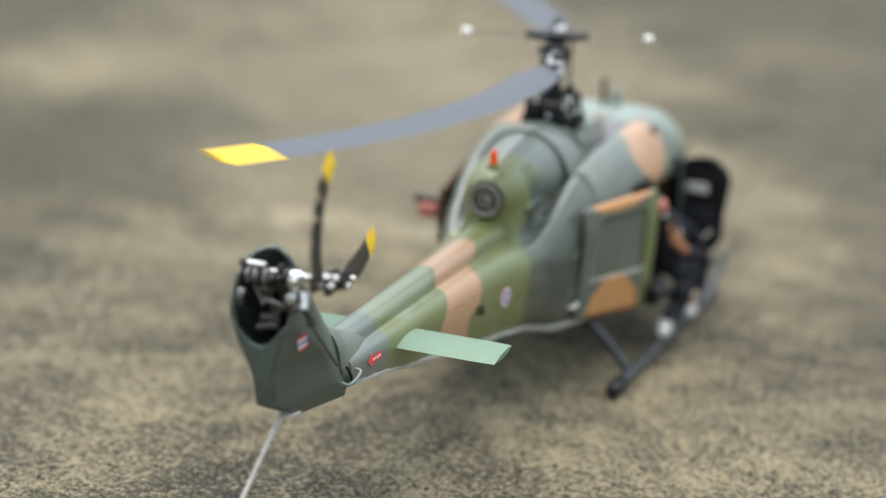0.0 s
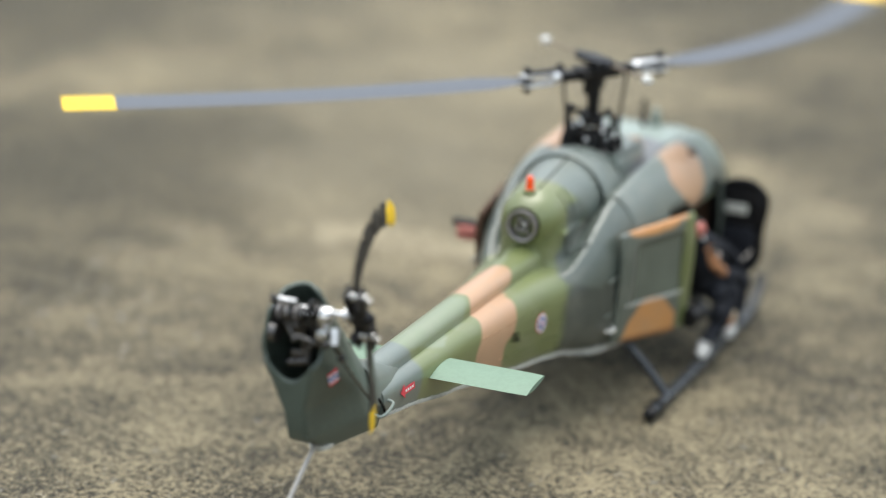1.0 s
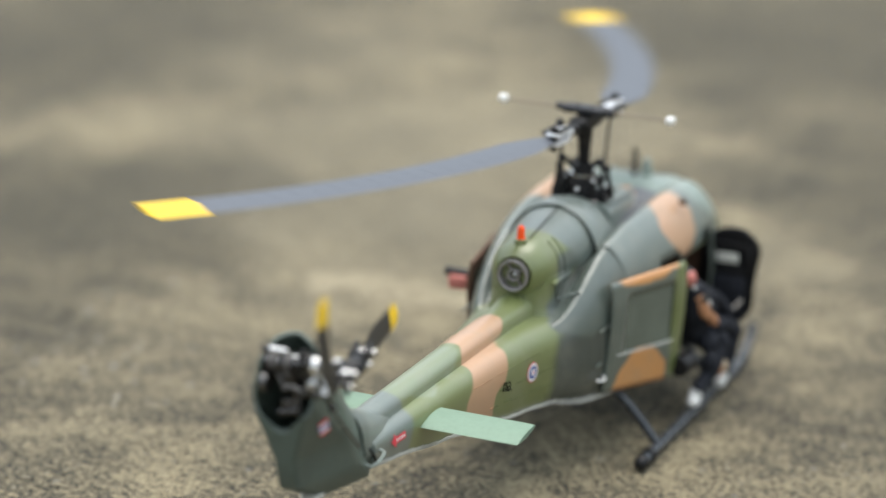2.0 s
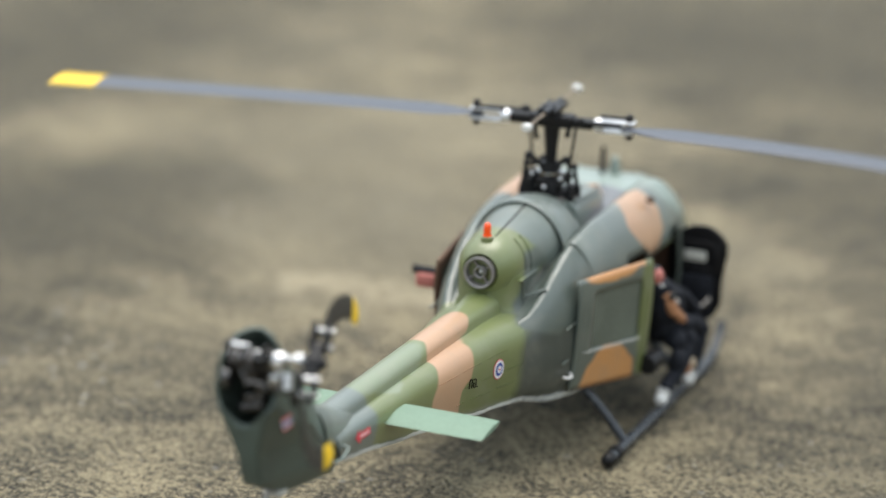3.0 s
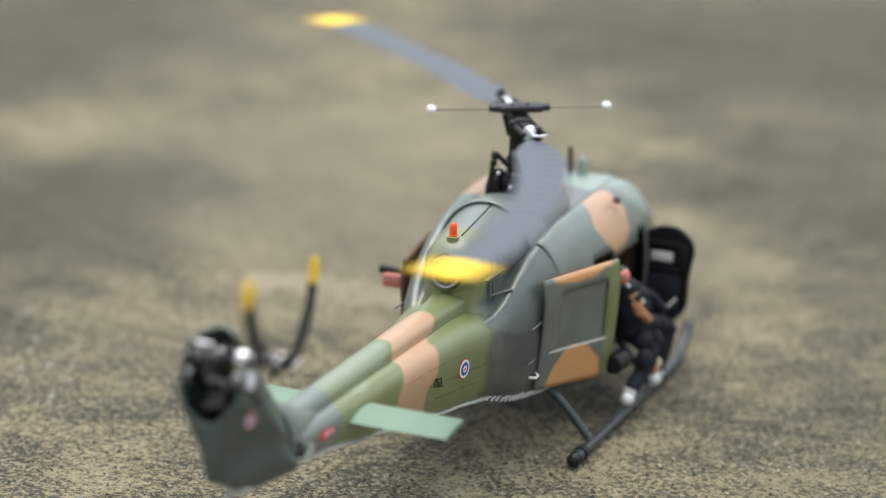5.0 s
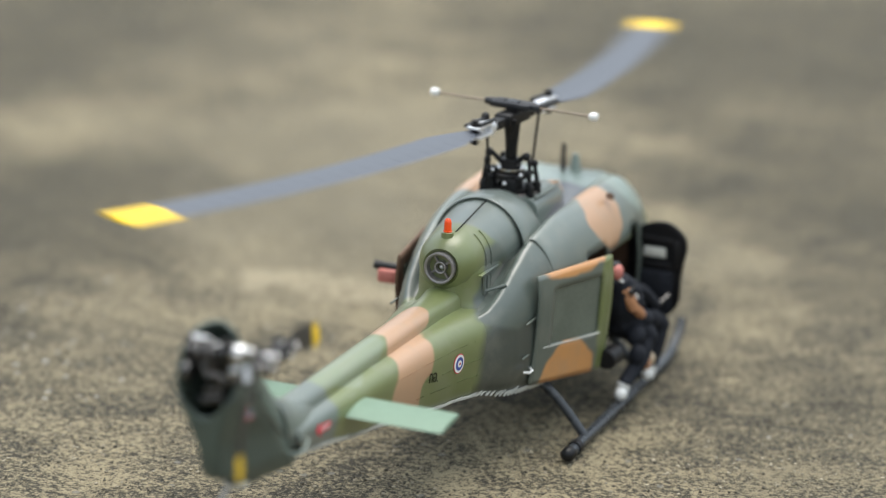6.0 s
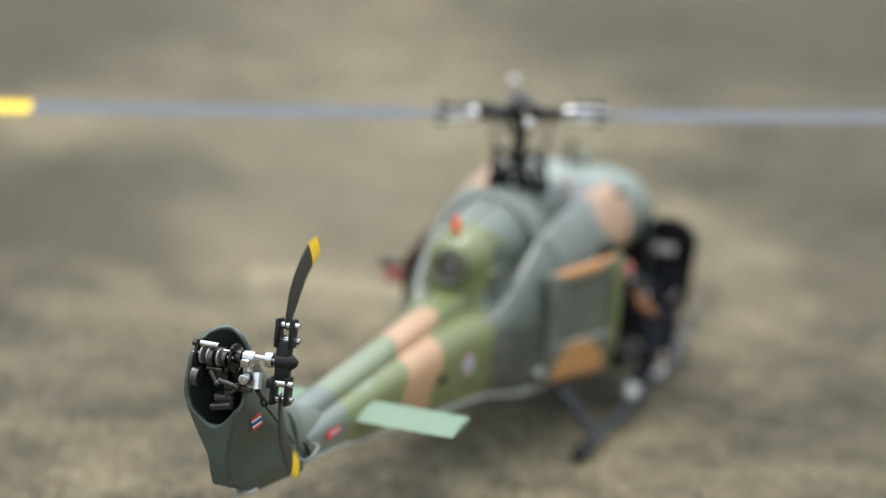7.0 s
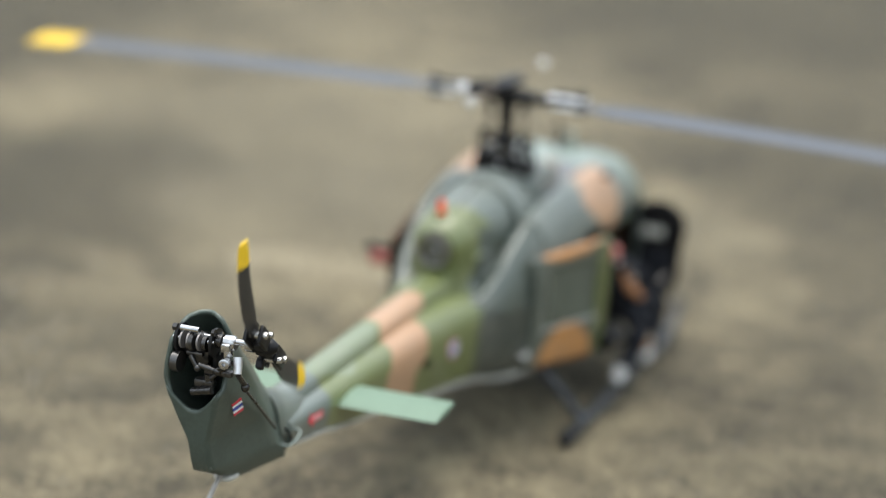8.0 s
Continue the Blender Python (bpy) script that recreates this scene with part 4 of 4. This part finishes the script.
def build_tail_gear():
    """Tail gearbox, its shaft and the pitch lever, and the two-bladed tail rotor."""
    y, z = THUB.y, THUB.z
    bm = bmesh.new()
    turned(bm, [(0, 0.004), (0.001, 0.0070), (0.012, 0.0070), (0.013, 0.004)], (-0.012, y + 0.004, z - 0.004), (1, 0, 0), 22)
    box(bm, (-0.004, y + 0.007, z - 0.014), (0.013, 0.010, 0.016), 0.002)
    part("tail_gearbox", bm, M_GUN, heli, "black tail gearbox")
    for x in (-0.0165, 0.0085):
        bm = bmesh.new()
        turned(bm, [(-0.0012, 0.0085), (-0.0010, 0.0098), (0.0010, 0.0098), (0.0012, 0.0085)], (x, y + 0.001, z - 0.002), (1, 0, 0), 24)
        box(bm, (x, y + 0.004, z - 0.0135), (0.0024, 0.012, 0.010), 0.0008)
        part("gearbox_plate", bm, M_BLACK, heli)
        for a in (40, 160, 280):
            bm = bmesh.new()
            q = radians(a)
            tube(bm, [(x - 0.0022, y + 0.001 + 0.0074 * math.cos(q), z - 0.002 + 0.0074 * math.sin(q)), (x + 0.0022, y + 0.001 + 0.0074 * math.cos(q), z - 0.002 + 0.0074 * math.sin(q))], 0.0013, 6)
            part("plate_screw", bm, M_STEEL, heli)
    bm = bmesh.new()
    turned(bm, [(0, 0.0030), (0.0005, 0.0048), (0.0045, 0.0048), (0.005, 0.0030)], (0.0098, y, z), (1, 0, 0), 18)
    part("shaft_bearing", bm, M_GUN, heli)
    for p0, p1, r in (((0.000, y - 0.006, z - 0.016), (0.013, y - 0.006, z - 0.0185), 0.0021), ((0.011, y - 0.006, z - 0.0185), (0.0215, y - 0.0075, z - 0.0125), 0.0017), ((-0.006, y - 0.007, z - 0.010), (-0.001, y - 0.007, z - 0.018), 0.0018)):
        bm = bmesh.new()
        tube(bm, [p0, p1], r, 10)
        ball(bm, p1, (r * 1.4, r * 1.4, r * 1.4), seg=10)
        part("lever_rod", bm, M_GUN, heli)
    bm = bmesh.new()
    tube(bm, [(-0.014, y - 0.004, z + 0.0065), (-0.001, y - 0.004, z + 0.0065)], 0.0022, 12)
    part("gearbox_post", bm, M_STEEL, heli, "polished steel spacer")
    for x0, x1, r in ((-0.0195, -0.0165, 0.0026), (0.0085, 0.0105, 0.0026)):
        bm = bmesh.new()
        tube(bm, [(x0, y - 0.004, z + 0.0065), (x1, y - 0.004, z + 0.0065)], r, 6)
        part("post_screw", bm, M_GUN, heli)
    bm = bmesh.new()
    turned(bm, [(0, 0.003), (0, 0.0062), (0.0025, 0.0066), (0.004, 0.0056), (0.0045, 0.003)], (-0.008, y - 0.004, z - 0.002), (1, 0, 0), 20)
    turned(bm, [(0, 0.003), (0, 0.0052), (0.003, 0.0054), (0.003, 0.003)], (0.002, y - 0.003, z - 0.002), (1, 0, 0), 20)
    box(bm, (-0.004, y - 0.004, z - 0.0095), (0.012, 0.004, 0.003), 0.001)
    part("bearing", bm, M_GUN, heli)
    for x in (-0.0062, -0.0022, 0.0036):
        bm = bmesh.new()
        turned(bm, [(-0.0005, 0.0030), (-0.0005, 0.0047), (0.0005, 0.0047), (0.0005, 0.0030)], (x, y - 0.0035, z - 0.002), (1, 0, 0), 22)
        part("bearing_race", bm, M_NOZZLE, heli, "grey steel bearing race")
    bm = bmesh.new()
    box(bm, (0.006, y - 0.003, z - 0.024), (0.011, 0.006, 0.005), 0.0015)
    tube(bm, [(0.000, y - 0.006, z - 0.029), (0.012, y - 0.007, z - 0.026)], 0.0022, 10)
    turned(bm, [(0, 0.002), (0, 0.0055), (0.004, 0.0055), (0.004, 0.002)], (-0.011, y - 0.005, z - 0.014), (1, 0, 0), 18)
    part("servo_mount", bm, M_GUN, heli, "blackened metal servo mount")
    bm = bmesh.new()
    tube(bm, [(-0.004, y, z), (0.0435, y, z)], 0.0017, 10)
    part("tail_shaft", bm, M_STEEL, heli, "steel tail rotor shaft")
    bm = bmesh.new()
    turned(bm, [(0, 0.003), (0, 0.0050), (0.006, 0.0052), (0.0075, 0.0042), (0.0075, 0.003)], (0.016, y, z), (1, 0, 0), 20)
    box(bm, (0.0195, y - 0.003, z - 0.0055), (0.0055, 0.005, 0.009), 0.0012)
    part("pitch_slider", bm, M_STEEL, heli, "polished steel pitch slider")
    bm = bmesh.new()
    box(bm, (0.0195, y - 0.0062, z - 0.002), (0.005, 0.0025, 0.0045), 0.0008)
    turned(bm, [(0, 0.0018), (0, 0.0040), (0.004, 0.0040), (0.004, 0.0018)], (0.029, y, z), (1, 0, 0), 16)
    part("slider_block", bm, M_STEEL, heli, "polished steel block")
    bm = bmesh.new()
    turned(bm, [(0, 0.0022), (0, 0.0034), (0.006, 0.0034), (0.0064, 0.0026), (0.0064, 0.0014), (0.003, 0.0012)], (0.0198, y - 0.0065, z - 0.011), (0.15, -1, 0.1), 16)
    part("pitch_lever_boss", bm, M_STEEL, heli)
    bm = bmesh.new()
    tube(bm, [(0.026, y - 0.002, z - 0.008), (0.0275, y - 0.006, z - 0.018)], [0.0034, 0.0028], 10)
    part("lever_post", bm, M_ALU, heli)
    bm = bmesh.new()
    tube(bm, [(0.006, y - 0.004, z - 0.022), (0.006, y - 0.004, z - 0.028)], 0.0034, 10)
    box(bm, (0.013, y - 0.003, z - 0.020), (0.02, 0.006, 0.004), 0.001)
    tube(bm, [(0.008, y - 0.006, z - 0.024), (0.024, y - 0.004, z - 0.011)], 0.0015, 8)
    tube(bm, [(0.0275, y - 0.005, z - 0.019), (0.0285, y + 0.004, z - 0.03)], 0.0019, 8)
    ball(bm, (0.0285, y + 0.003, z - 0.03), (0.003, 0.003, 0.0034), seg=10)
    part("pitch_lever", bm, M_GUN, heli)
    bm = bmesh.new()
    tube(bm, [(0.0255, y + 0.003, z - 0.026), (0.0205, y + 0.05, z - 0.066)], 0.0008, 8)
    part("tail_pushrod", bm, M_GUN, heli)
    # the gear is finer than its rough cast: draw it in towards the shaft
    for ob in heli.children:
        if ob.name.split(".")[0] in ("tail_gearbox", "gearbox_plate", "plate_screw", "shaft_bearing", "lever_rod", "gearbox_post", "post_screw", "bearing", "pitch_slider", "pitch_lever_boss", "lever_post", "pitch_lever"):
            o = Vector((0.018, y, z - 0.006))
            ob.data.transform(Matrix.Translation(o) @ Matrix.Scale(0.8, 4) @ Matrix.Translation(-o))
    # rotor about its own hub, spinning about x
    bm = bmesh.new()
    turned(bm, [(-0.004, 0.0035), (-0.0035, 0.0048), (0.0035, 0.0048), (0.006, 0.003), (0.0075, 0.0016)], (0, 0, 0), (1, 0, 0), 18)
    box(bm, (0, 0, 0), (0.0075, 0.0075, 0.022), 0.0012)
    rotor = part("tail_rotor", bm, M_BLACK, heli, "black two-bladed tail rotor hub")
    rotor.location = THUB
    blades = []
    for s in (1, -1):
        bm = bmesh.new()
        box(bm, (0.0038, 0, s * 0.015), (0.0022, 0.0095, 0.015), 0.0007)
        box(bm, (-0.0038, 0, s * 0.015), (0.0022, 0.0095, 0.015), 0.0007)
        box(bm, (-0.004, s * 0.006, s * 0.011), (0.004, 0.006, 0.005), 0.001)
        part("tail_grip", bm, M_BLACK, rotor)
        for p in ((0.0055, 0, s * 0.019), (0.0055, s * 0.003, s * 0.011)):
            bm = bmesh.new()
            turned(bm, [(-0.011, 0.001), (-0.0108, 0.0018), (0, 0.0018), (0.0014, 0.0016)], p, (1, 0, 0), 10)
            part("grip_screw", bm, M_STEEL, rotor)
        blades.append(blade_sections("tail_blade", rotor, TAIL_CUTS, tail_chord, 0.0011, M_TBLADE, "dark tail blade", (0, 0, 1), (0.1, 1, 0), s))
    return rotor, blades


def side_point(y, z, lift):
    """A point on the boom's starboard skin, and its normal."""
    half = boom_half(y)
    best = min(half[2:-3], key=lambda p: abs(p[1] - z))
    return Vector((best[0] + lift, y, z))


def side_matrix(y, z, lift):
    """A frame on the starboard skin: x forward, y up, z outwards."""
    o = side_point(y, z, lift)
    f = (side_point(y + 0.006, z, lift) - side_point(y - 0.006, z, lift)).normalized()
    u = (side_point(y, z + 0.006, lift) - side_point(y, z - 0.006, lift))
    u = (u - f * u.dot(f)).normalized()
    n = f.cross(u)
    return Matrix(((f.x, u.x, n.x, o.x), (f.y, u.y, n.y, o.y), (f.z, u.z, n.z, o.z), (0, 0, 0, 1)))


def build_markings():
    m = side_matrix(-0.1555, 0.0838, 0.0004)
    for k, (r, mat) in enumerate(((0.0066, M_RED), (0.0060, M_WHITE), (0.0044, M_BLUE), (0.0023, M_WHITE), (0.0009, M_RED))):
        bm = bmesh.new()
        turned(bm, [(0, r), (0.0002, r)], (0, 0, 0.0002 * k), (0, 0, 1), 28)
        ob = part("roundel_ring", bm, mat, heli)
        ob.matrix_basis = m
    # two Thai letters and a stop, black
    text = bpy.data.curves.new("tail_letters", "FONT")
    text.offset = -0.00012
    text.body, text.size, text.extrude, text.align_x, text.align_y = "\u0e17\u0e2d.", 0.0108, 0.0002, "CENTER", "CENTER"
    text.materials.append(M_INK)
    tmp = new("tail_letters", text)
    bpy.context.view_layer.update()
    me = bpy.data.meshes.new_from_object(tmp.evaluated_get(bpy.context.evaluated_depsgraph_get()))
    bpy.data.objects.remove(tmp)
    ob = new("tail_letters", me)
    ob.parent = heli
    ob.matrix_basis = side_matrix(-0.1905, 0.0855, 0.0008) @ Matrix.Rotation(radians(-12), 4, "Z") @ Matrix.Diagonal((0.88, 1.05, 1, 1))
    tagged(ob, "black stencilled letters on the boom")
    # red arrow with worn white bars
    m = side_matrix(-0.334, 0.100, 0.0005)
    bm = bmesh.new()
    pts = [(-0.0090, 0), (-0.0046, 0.0040), (-0.0046, 0.0019), (0.0078, 0.0019), (0.0078, -0.0019), (-0.0046, -0.0019), (-0.0046, -0.0040)]
    loft(bm, [[(x, y, 0) for x, y in pts], [(x, y, 0.0003) for x, y in pts]])
    arrow = part("warning_arrow", bm, M_RED, heli, "red warning arrow", smooth=False)
    arrow.matrix_basis = m
    bm = bmesh.new()
    for i in range(4):
        box(bm, (-0.0030 + i * 0.0027, 0, 0.0004), (0.0015, 0.0012, 0.0002))
    bars = part("arrow_bars", bm, M_WHITE, arrow)
    # striped flag on the fin
    for k, (h0, h1, mat) in enumerate(((0.0022, 0.0036, M_RED), (0.0010, 0.0022, M_WHITE), (-0.0010, 0.0010, M_BLUE), (-0.0022, -0.0010, M_WHITE), (-0.0036, -0.0022, M_RED))):
        bm = bmesh.new()
        box(bm, (0, 0, (h0 + h1) / 2), (0.0006, 0.0072, h1 - h0))
        ob = part("flag_stripe", bm, mat, heli)
        ob.matrix_basis = pose(0.0170, -0.4295, 0.1400, 14, 0, -17)
    # small loop handle at the boom's end
    bm = bmesh.new()
    tube(bm, spline([(0.0150, -0.374, 0.0985), (0.0186, -0.372, 0.0968), (0.0194, -0.363, 0.0976), (0.0190, -0.357, 0.1000), (0.0150, -0.357, 0.1010)], 16), 0.00085, 8)
    part("boom_handle", bm, M_LOOP, heli, "pale green-grey loop handle")


def build_figure():
    """A toy crewman sits in the doorway with his feet on the skid: one plain mesh."""
    bm = bmesh.new()
    ball(bm, (0.071, 0.047, 0.058), (0.013, 0.013, 0.012))
    tube(bm, [(0.071, 0.046, 0.060), (0.073, 0.038, 0.075), (0.075, 0.030, 0.090), (0.075, 0.026, 0.097)], [0.011, 0.012, 0.0105, 0.006], 12)
    ball(bm, (0.0745, 0.019, 0.1035), (0.0046, 0.0050, 0.0058), 2)
    for y, ky, fx, fy in ((0.054, 0.080, 0.086, 0.070), (0.040, 0.052, 0.082, 0.022)):
        tube(bm, [(0.071, y, 0.058), (0.080, (y + ky) / 2, 0.060), (0.090, ky, 0.050)], [0.0085, 0.008, 0.0066], 12)
        ball(bm, (0.0895, ky, 0.049), (0.0068, 0.0068, 0.0068))
        tube(bm, [(0.089, ky, 0.049), (0.088, ky * 0.6 + fy * 0.4, 0.034), (fx + 0.001, fy, 0.021)], [0.0066, 0.0062, 0.0048], 12)
        tube(bm, [(fx + 0.001, fy, 0.022), (fx, fy, 0.0165)], [0.0048, 0.0046], 10, 3)
        ball(bm, (fx, fy - 0.002, 0.0150), (0.0046, 0.0072, 0.0052), 3)
    # vest pockets, belt and straps
    box(bm, (0.0835, 0.034, 0.077), (0.006, 0.012, 0.011), 0.0015, Matrix.Rotation(radians(20), 4, "X"), 0)
    box(bm, (0.082, 0.029, 0.088), (0.005, 0.011, 0.007), 0.0012, Matrix.Rotation(radians(20), 4, "X"), 5)
    tube(bm, [(0.060, 0.042, 0.066), (0.080, 0.036, 0.0655), (0.0835, 0.046, 0.066)], 0.0018, 8, 5)
    tube(bm, [(0.076, 0.022, 0.097), (0.0855, 0.032, 0.084), (0.085, 0.040, 0.068)], 0.0012, 8, 3)
    ball(bm, (0.0725, 0.0205, 0.1075), (0.0044, 0.0048, 0.0030), 5)
    tube(bm, [(0.078, 0.026, 0.090), (0.084, 0.030, 0.076), (0.086, 0.045, 0.066)], [0.0048, 0.0042, 0.0034], 8, 1)
    tube(bm, [(0.073, 0.044, 0.088), (0.082, 0.060, 0.078), (0.089, 0.070, 0.066)], [0.0056, 0.0050, 0.0040], 8)
    for p, q in (((0.0800, 0.036, 0.086), (0.008, 0.007, 0.006)), ((0.0845, 0.050, 0.062), (0.0085, 0.0075, 0.007)), ((0.0860, 0.064, 0.058), (0.008, 0.008, 0.0075)), ((0.0840, 0.040, 0.052), (0.0075, 0.008, 0.008)),
                 ((0.0880, 0.034, 0.040), (0.0062, 0.0064, 0.0082)), ((0.0760, 0.056, 0.050), (0.009, 0.012, 0.009)), ((0.0790, 0.046, 0.075), (0.0078, 0.008, 0.0085))):
        ball(bm, p, q)
    ball(bm, (0.0895, 0.047, 0.030), (0.0046, 0.0050, 0.0052), 1)
    ball(bm, (0.0905, 0.055, 0.031), (0.0042, 0.0042, 0.0050), 4)
    doll = part("toy_figure", bm, [M_CLOTH, M_SKIN, M_PINK, M_WHITE, M_SAND, M_BLACK], None, "dark-clothed toy crew figure seated in the doorway")
    tagged(doll, category="toy figure")
    gun = thing("toy_gun", "black toy door gun beside the seated figure", "toy gun")
    bm = bmesh.new()
    tube(bm, [(0.084, 0.058, 0.060), (0.0925, 0.086, 0.070)], 0.0018, 8)
    part("barrel", bm, M_GUN, gun)
    bm = bmesh.new()
    box(bm, (0.079, 0.056, 0.0585), (0.006, 0.022, 0.007), 0.0012, Matrix.Rotation(radians(-15), 4, "Z"))
    part("receiver", bm, M_BLACK, gun)
    bm = bmesh.new()
    turned(bm, [(0, 0.006), (0.001, 0.0072), (0.016, 0.0072), (0.017, 0.006)], (0.0775, -0.006, 0.0470), (0.1, 1, 0), 18)
    part("ammunition_drum", bm, M_BLACK, gun)
    # gun on the far side
    far = thing("toy_gun", "red-brown and black toy gun on the far doorway", "toy gun")
    bm = bmesh.new()
    box(bm, (-0.0735, -0.036, 0.0950), (0.014, 0.014, 0.010), 0.002)
    part("receiver", bm, M_PINK, far)
    bm = bmesh.new()
    tube(bm, [(-0.064, -0.036, 0.1005), (-0.084, -0.038, 0.1015)], 0.0032, 8)
    part("barrel", bm, M_BLACK, far)


build_cabin()
build_boom()
build_fin()
build_stabiliser()
build_engine()
build_doors()
build_skids()
build_mast()
main_rotor, main_blades = build_rotor()
tail_rotor, tail_blades = build_tail_gear()
build_markings()
build_figure()

# seconds, angle of the main rotor (from above, from starboard towards the nose), whip of its blades in degrees for each metre
MAIN = [(0.0, 289.0, 83), (0.5, 165.5, 81), (1.0, 234.5, 81), (1.5, 129.5, 81), (3.0, 185.0, 65), (3.5, 163.0, 61), (4.0, 134.5, 54), (4.5, 145.5, 51),
        (6.0, 263.5, 33), (6.5, 172.0, 33), (7.0, 206.0, 30), (7.5, 157.0, 28), (8.0, 177.5, 28)]
# seconds, angle of the tail rotor (from the nose upwards), and how far each blade's tip is bent round from its root
TAIL = [(0.0, 168.0, -72, 13), (0.5, 150.0, -83, 20), (1.0, 125.0, -85, -15), (1.5, 82.0, -61, -40), (3.0, 44.0, -37, 70), (3.5, 170.0, -58, 0), (4.0, 146.0, -80, 18),
        (4.5, 62.0, -39, 53), (6.0, 359.0, -7, 43), (6.5, 40.0, -24, 44), (7.0, 76.0, -31, 30), (7.5, 75.0, -29, 28), (8.0, 142.0, -22, 6)]
WHIP_SIDE = -69.8


def spin(table, sense, step):
    """The hub's angle and the blades' bends at every key, about step degrees a key."""
    rows, total = [], None
    for row in table:
        if total is None:
            total = row[1]
        else:
            t0, a0, old = rows[-1][0], total, table[table.index(row) - 1]
            n = frame(row[0]) - frame(t0)
            want = total + sense * step * n
            total = want + ((row[1] - want + 180) % 360 - 180)
            rows += [(t0 + (row[0] - t0) * i / n, a0 + (total - a0) * i / n, *[p + (q - p) * i / n for p, q in zip(old[2:], row[2:])]) for i in range(1, n)]
        rows.append((row[0], total, *row[2:]))
    return rows


def whip(angle, r, amount):
    """Angle of a main blade at radius r: it lags or leads the more, the farther it swings out to one side."""
    th = angle
    for _ in range(25):
        c = r * math.cos(radians(th - WHIP_SIDE))
        th = angle - amount * c / (1 - 0.58 * c)
    return th


def flex(sections, cuts, rows, bend, axis):
    """Keys a blade's sections: bend(row, r) is the angle by which it is out of line at radius r; axis is that of the rotor."""
    for ob, r0, r1 in zip(sections, cuts, cuts[1:]):
        keys = []
        for row in rows:
            p, q = [Matrix.Rotation(radians(bend(row, r)), 3, axis) @ (Vector((r, 0, 0)) if axis == "Z" else Vector((0, 0, r))) for r in (r0, r1)]
            d = q - p
            turn = math.atan2(d.y, d.x) if axis == "Z" else math.atan2(-d.y, d.z)
            keys.append((row[0], p, turn))
        yield ob, keys


def motions():
    walk(focus_mark, [(t, pose(x, y, z)) for t, x, y, z in FOCUS])
    rows = spin(MAIN, -1, 64)
    walk(main_rotor, [(row[0], Matrix.Translation(HUB) @ Matrix.Rotation(radians(row[1]), 4, "Z")) for row in rows])
    for k in (0, 1):
        half = Matrix.Rotation(math.pi * k, 4, "Z")
        for ob, keys in flex(main_blades[k], MAIN_CUTS, rows, lambda row, r: whip(row[1] + 180 * k, r, row[2]) - row[1] - 180 * k, "Z"):
            walk(ob, [(t, half @ Matrix.Translation(p) @ Matrix.Rotation(turn, 4, "Z")) for t, p, turn in keys])
    rows = spin(TAIL, -1, 64)
    walk(tail_rotor, [(row[0], Matrix.Translation(THUB) @ Matrix.Rotation(radians(7), 4, "Z") @ Matrix.Rotation(radians(row[1] - 90), 4, "X")) for row in rows])
    for k in (0, 1):
        half = Matrix.Rotation(math.pi * k, 4, "X")
        for ob, keys in flex(tail_blades[k], TAIL_CUTS, rows, lambda row, r: row[2 + k] * (r - 0.017) / 0.05, "X"):
            walk(ob, [(t, half @ Matrix.Translation(p) @ Matrix.Rotation(turn, 4, "X")) for t, p, turn in keys])


motions()
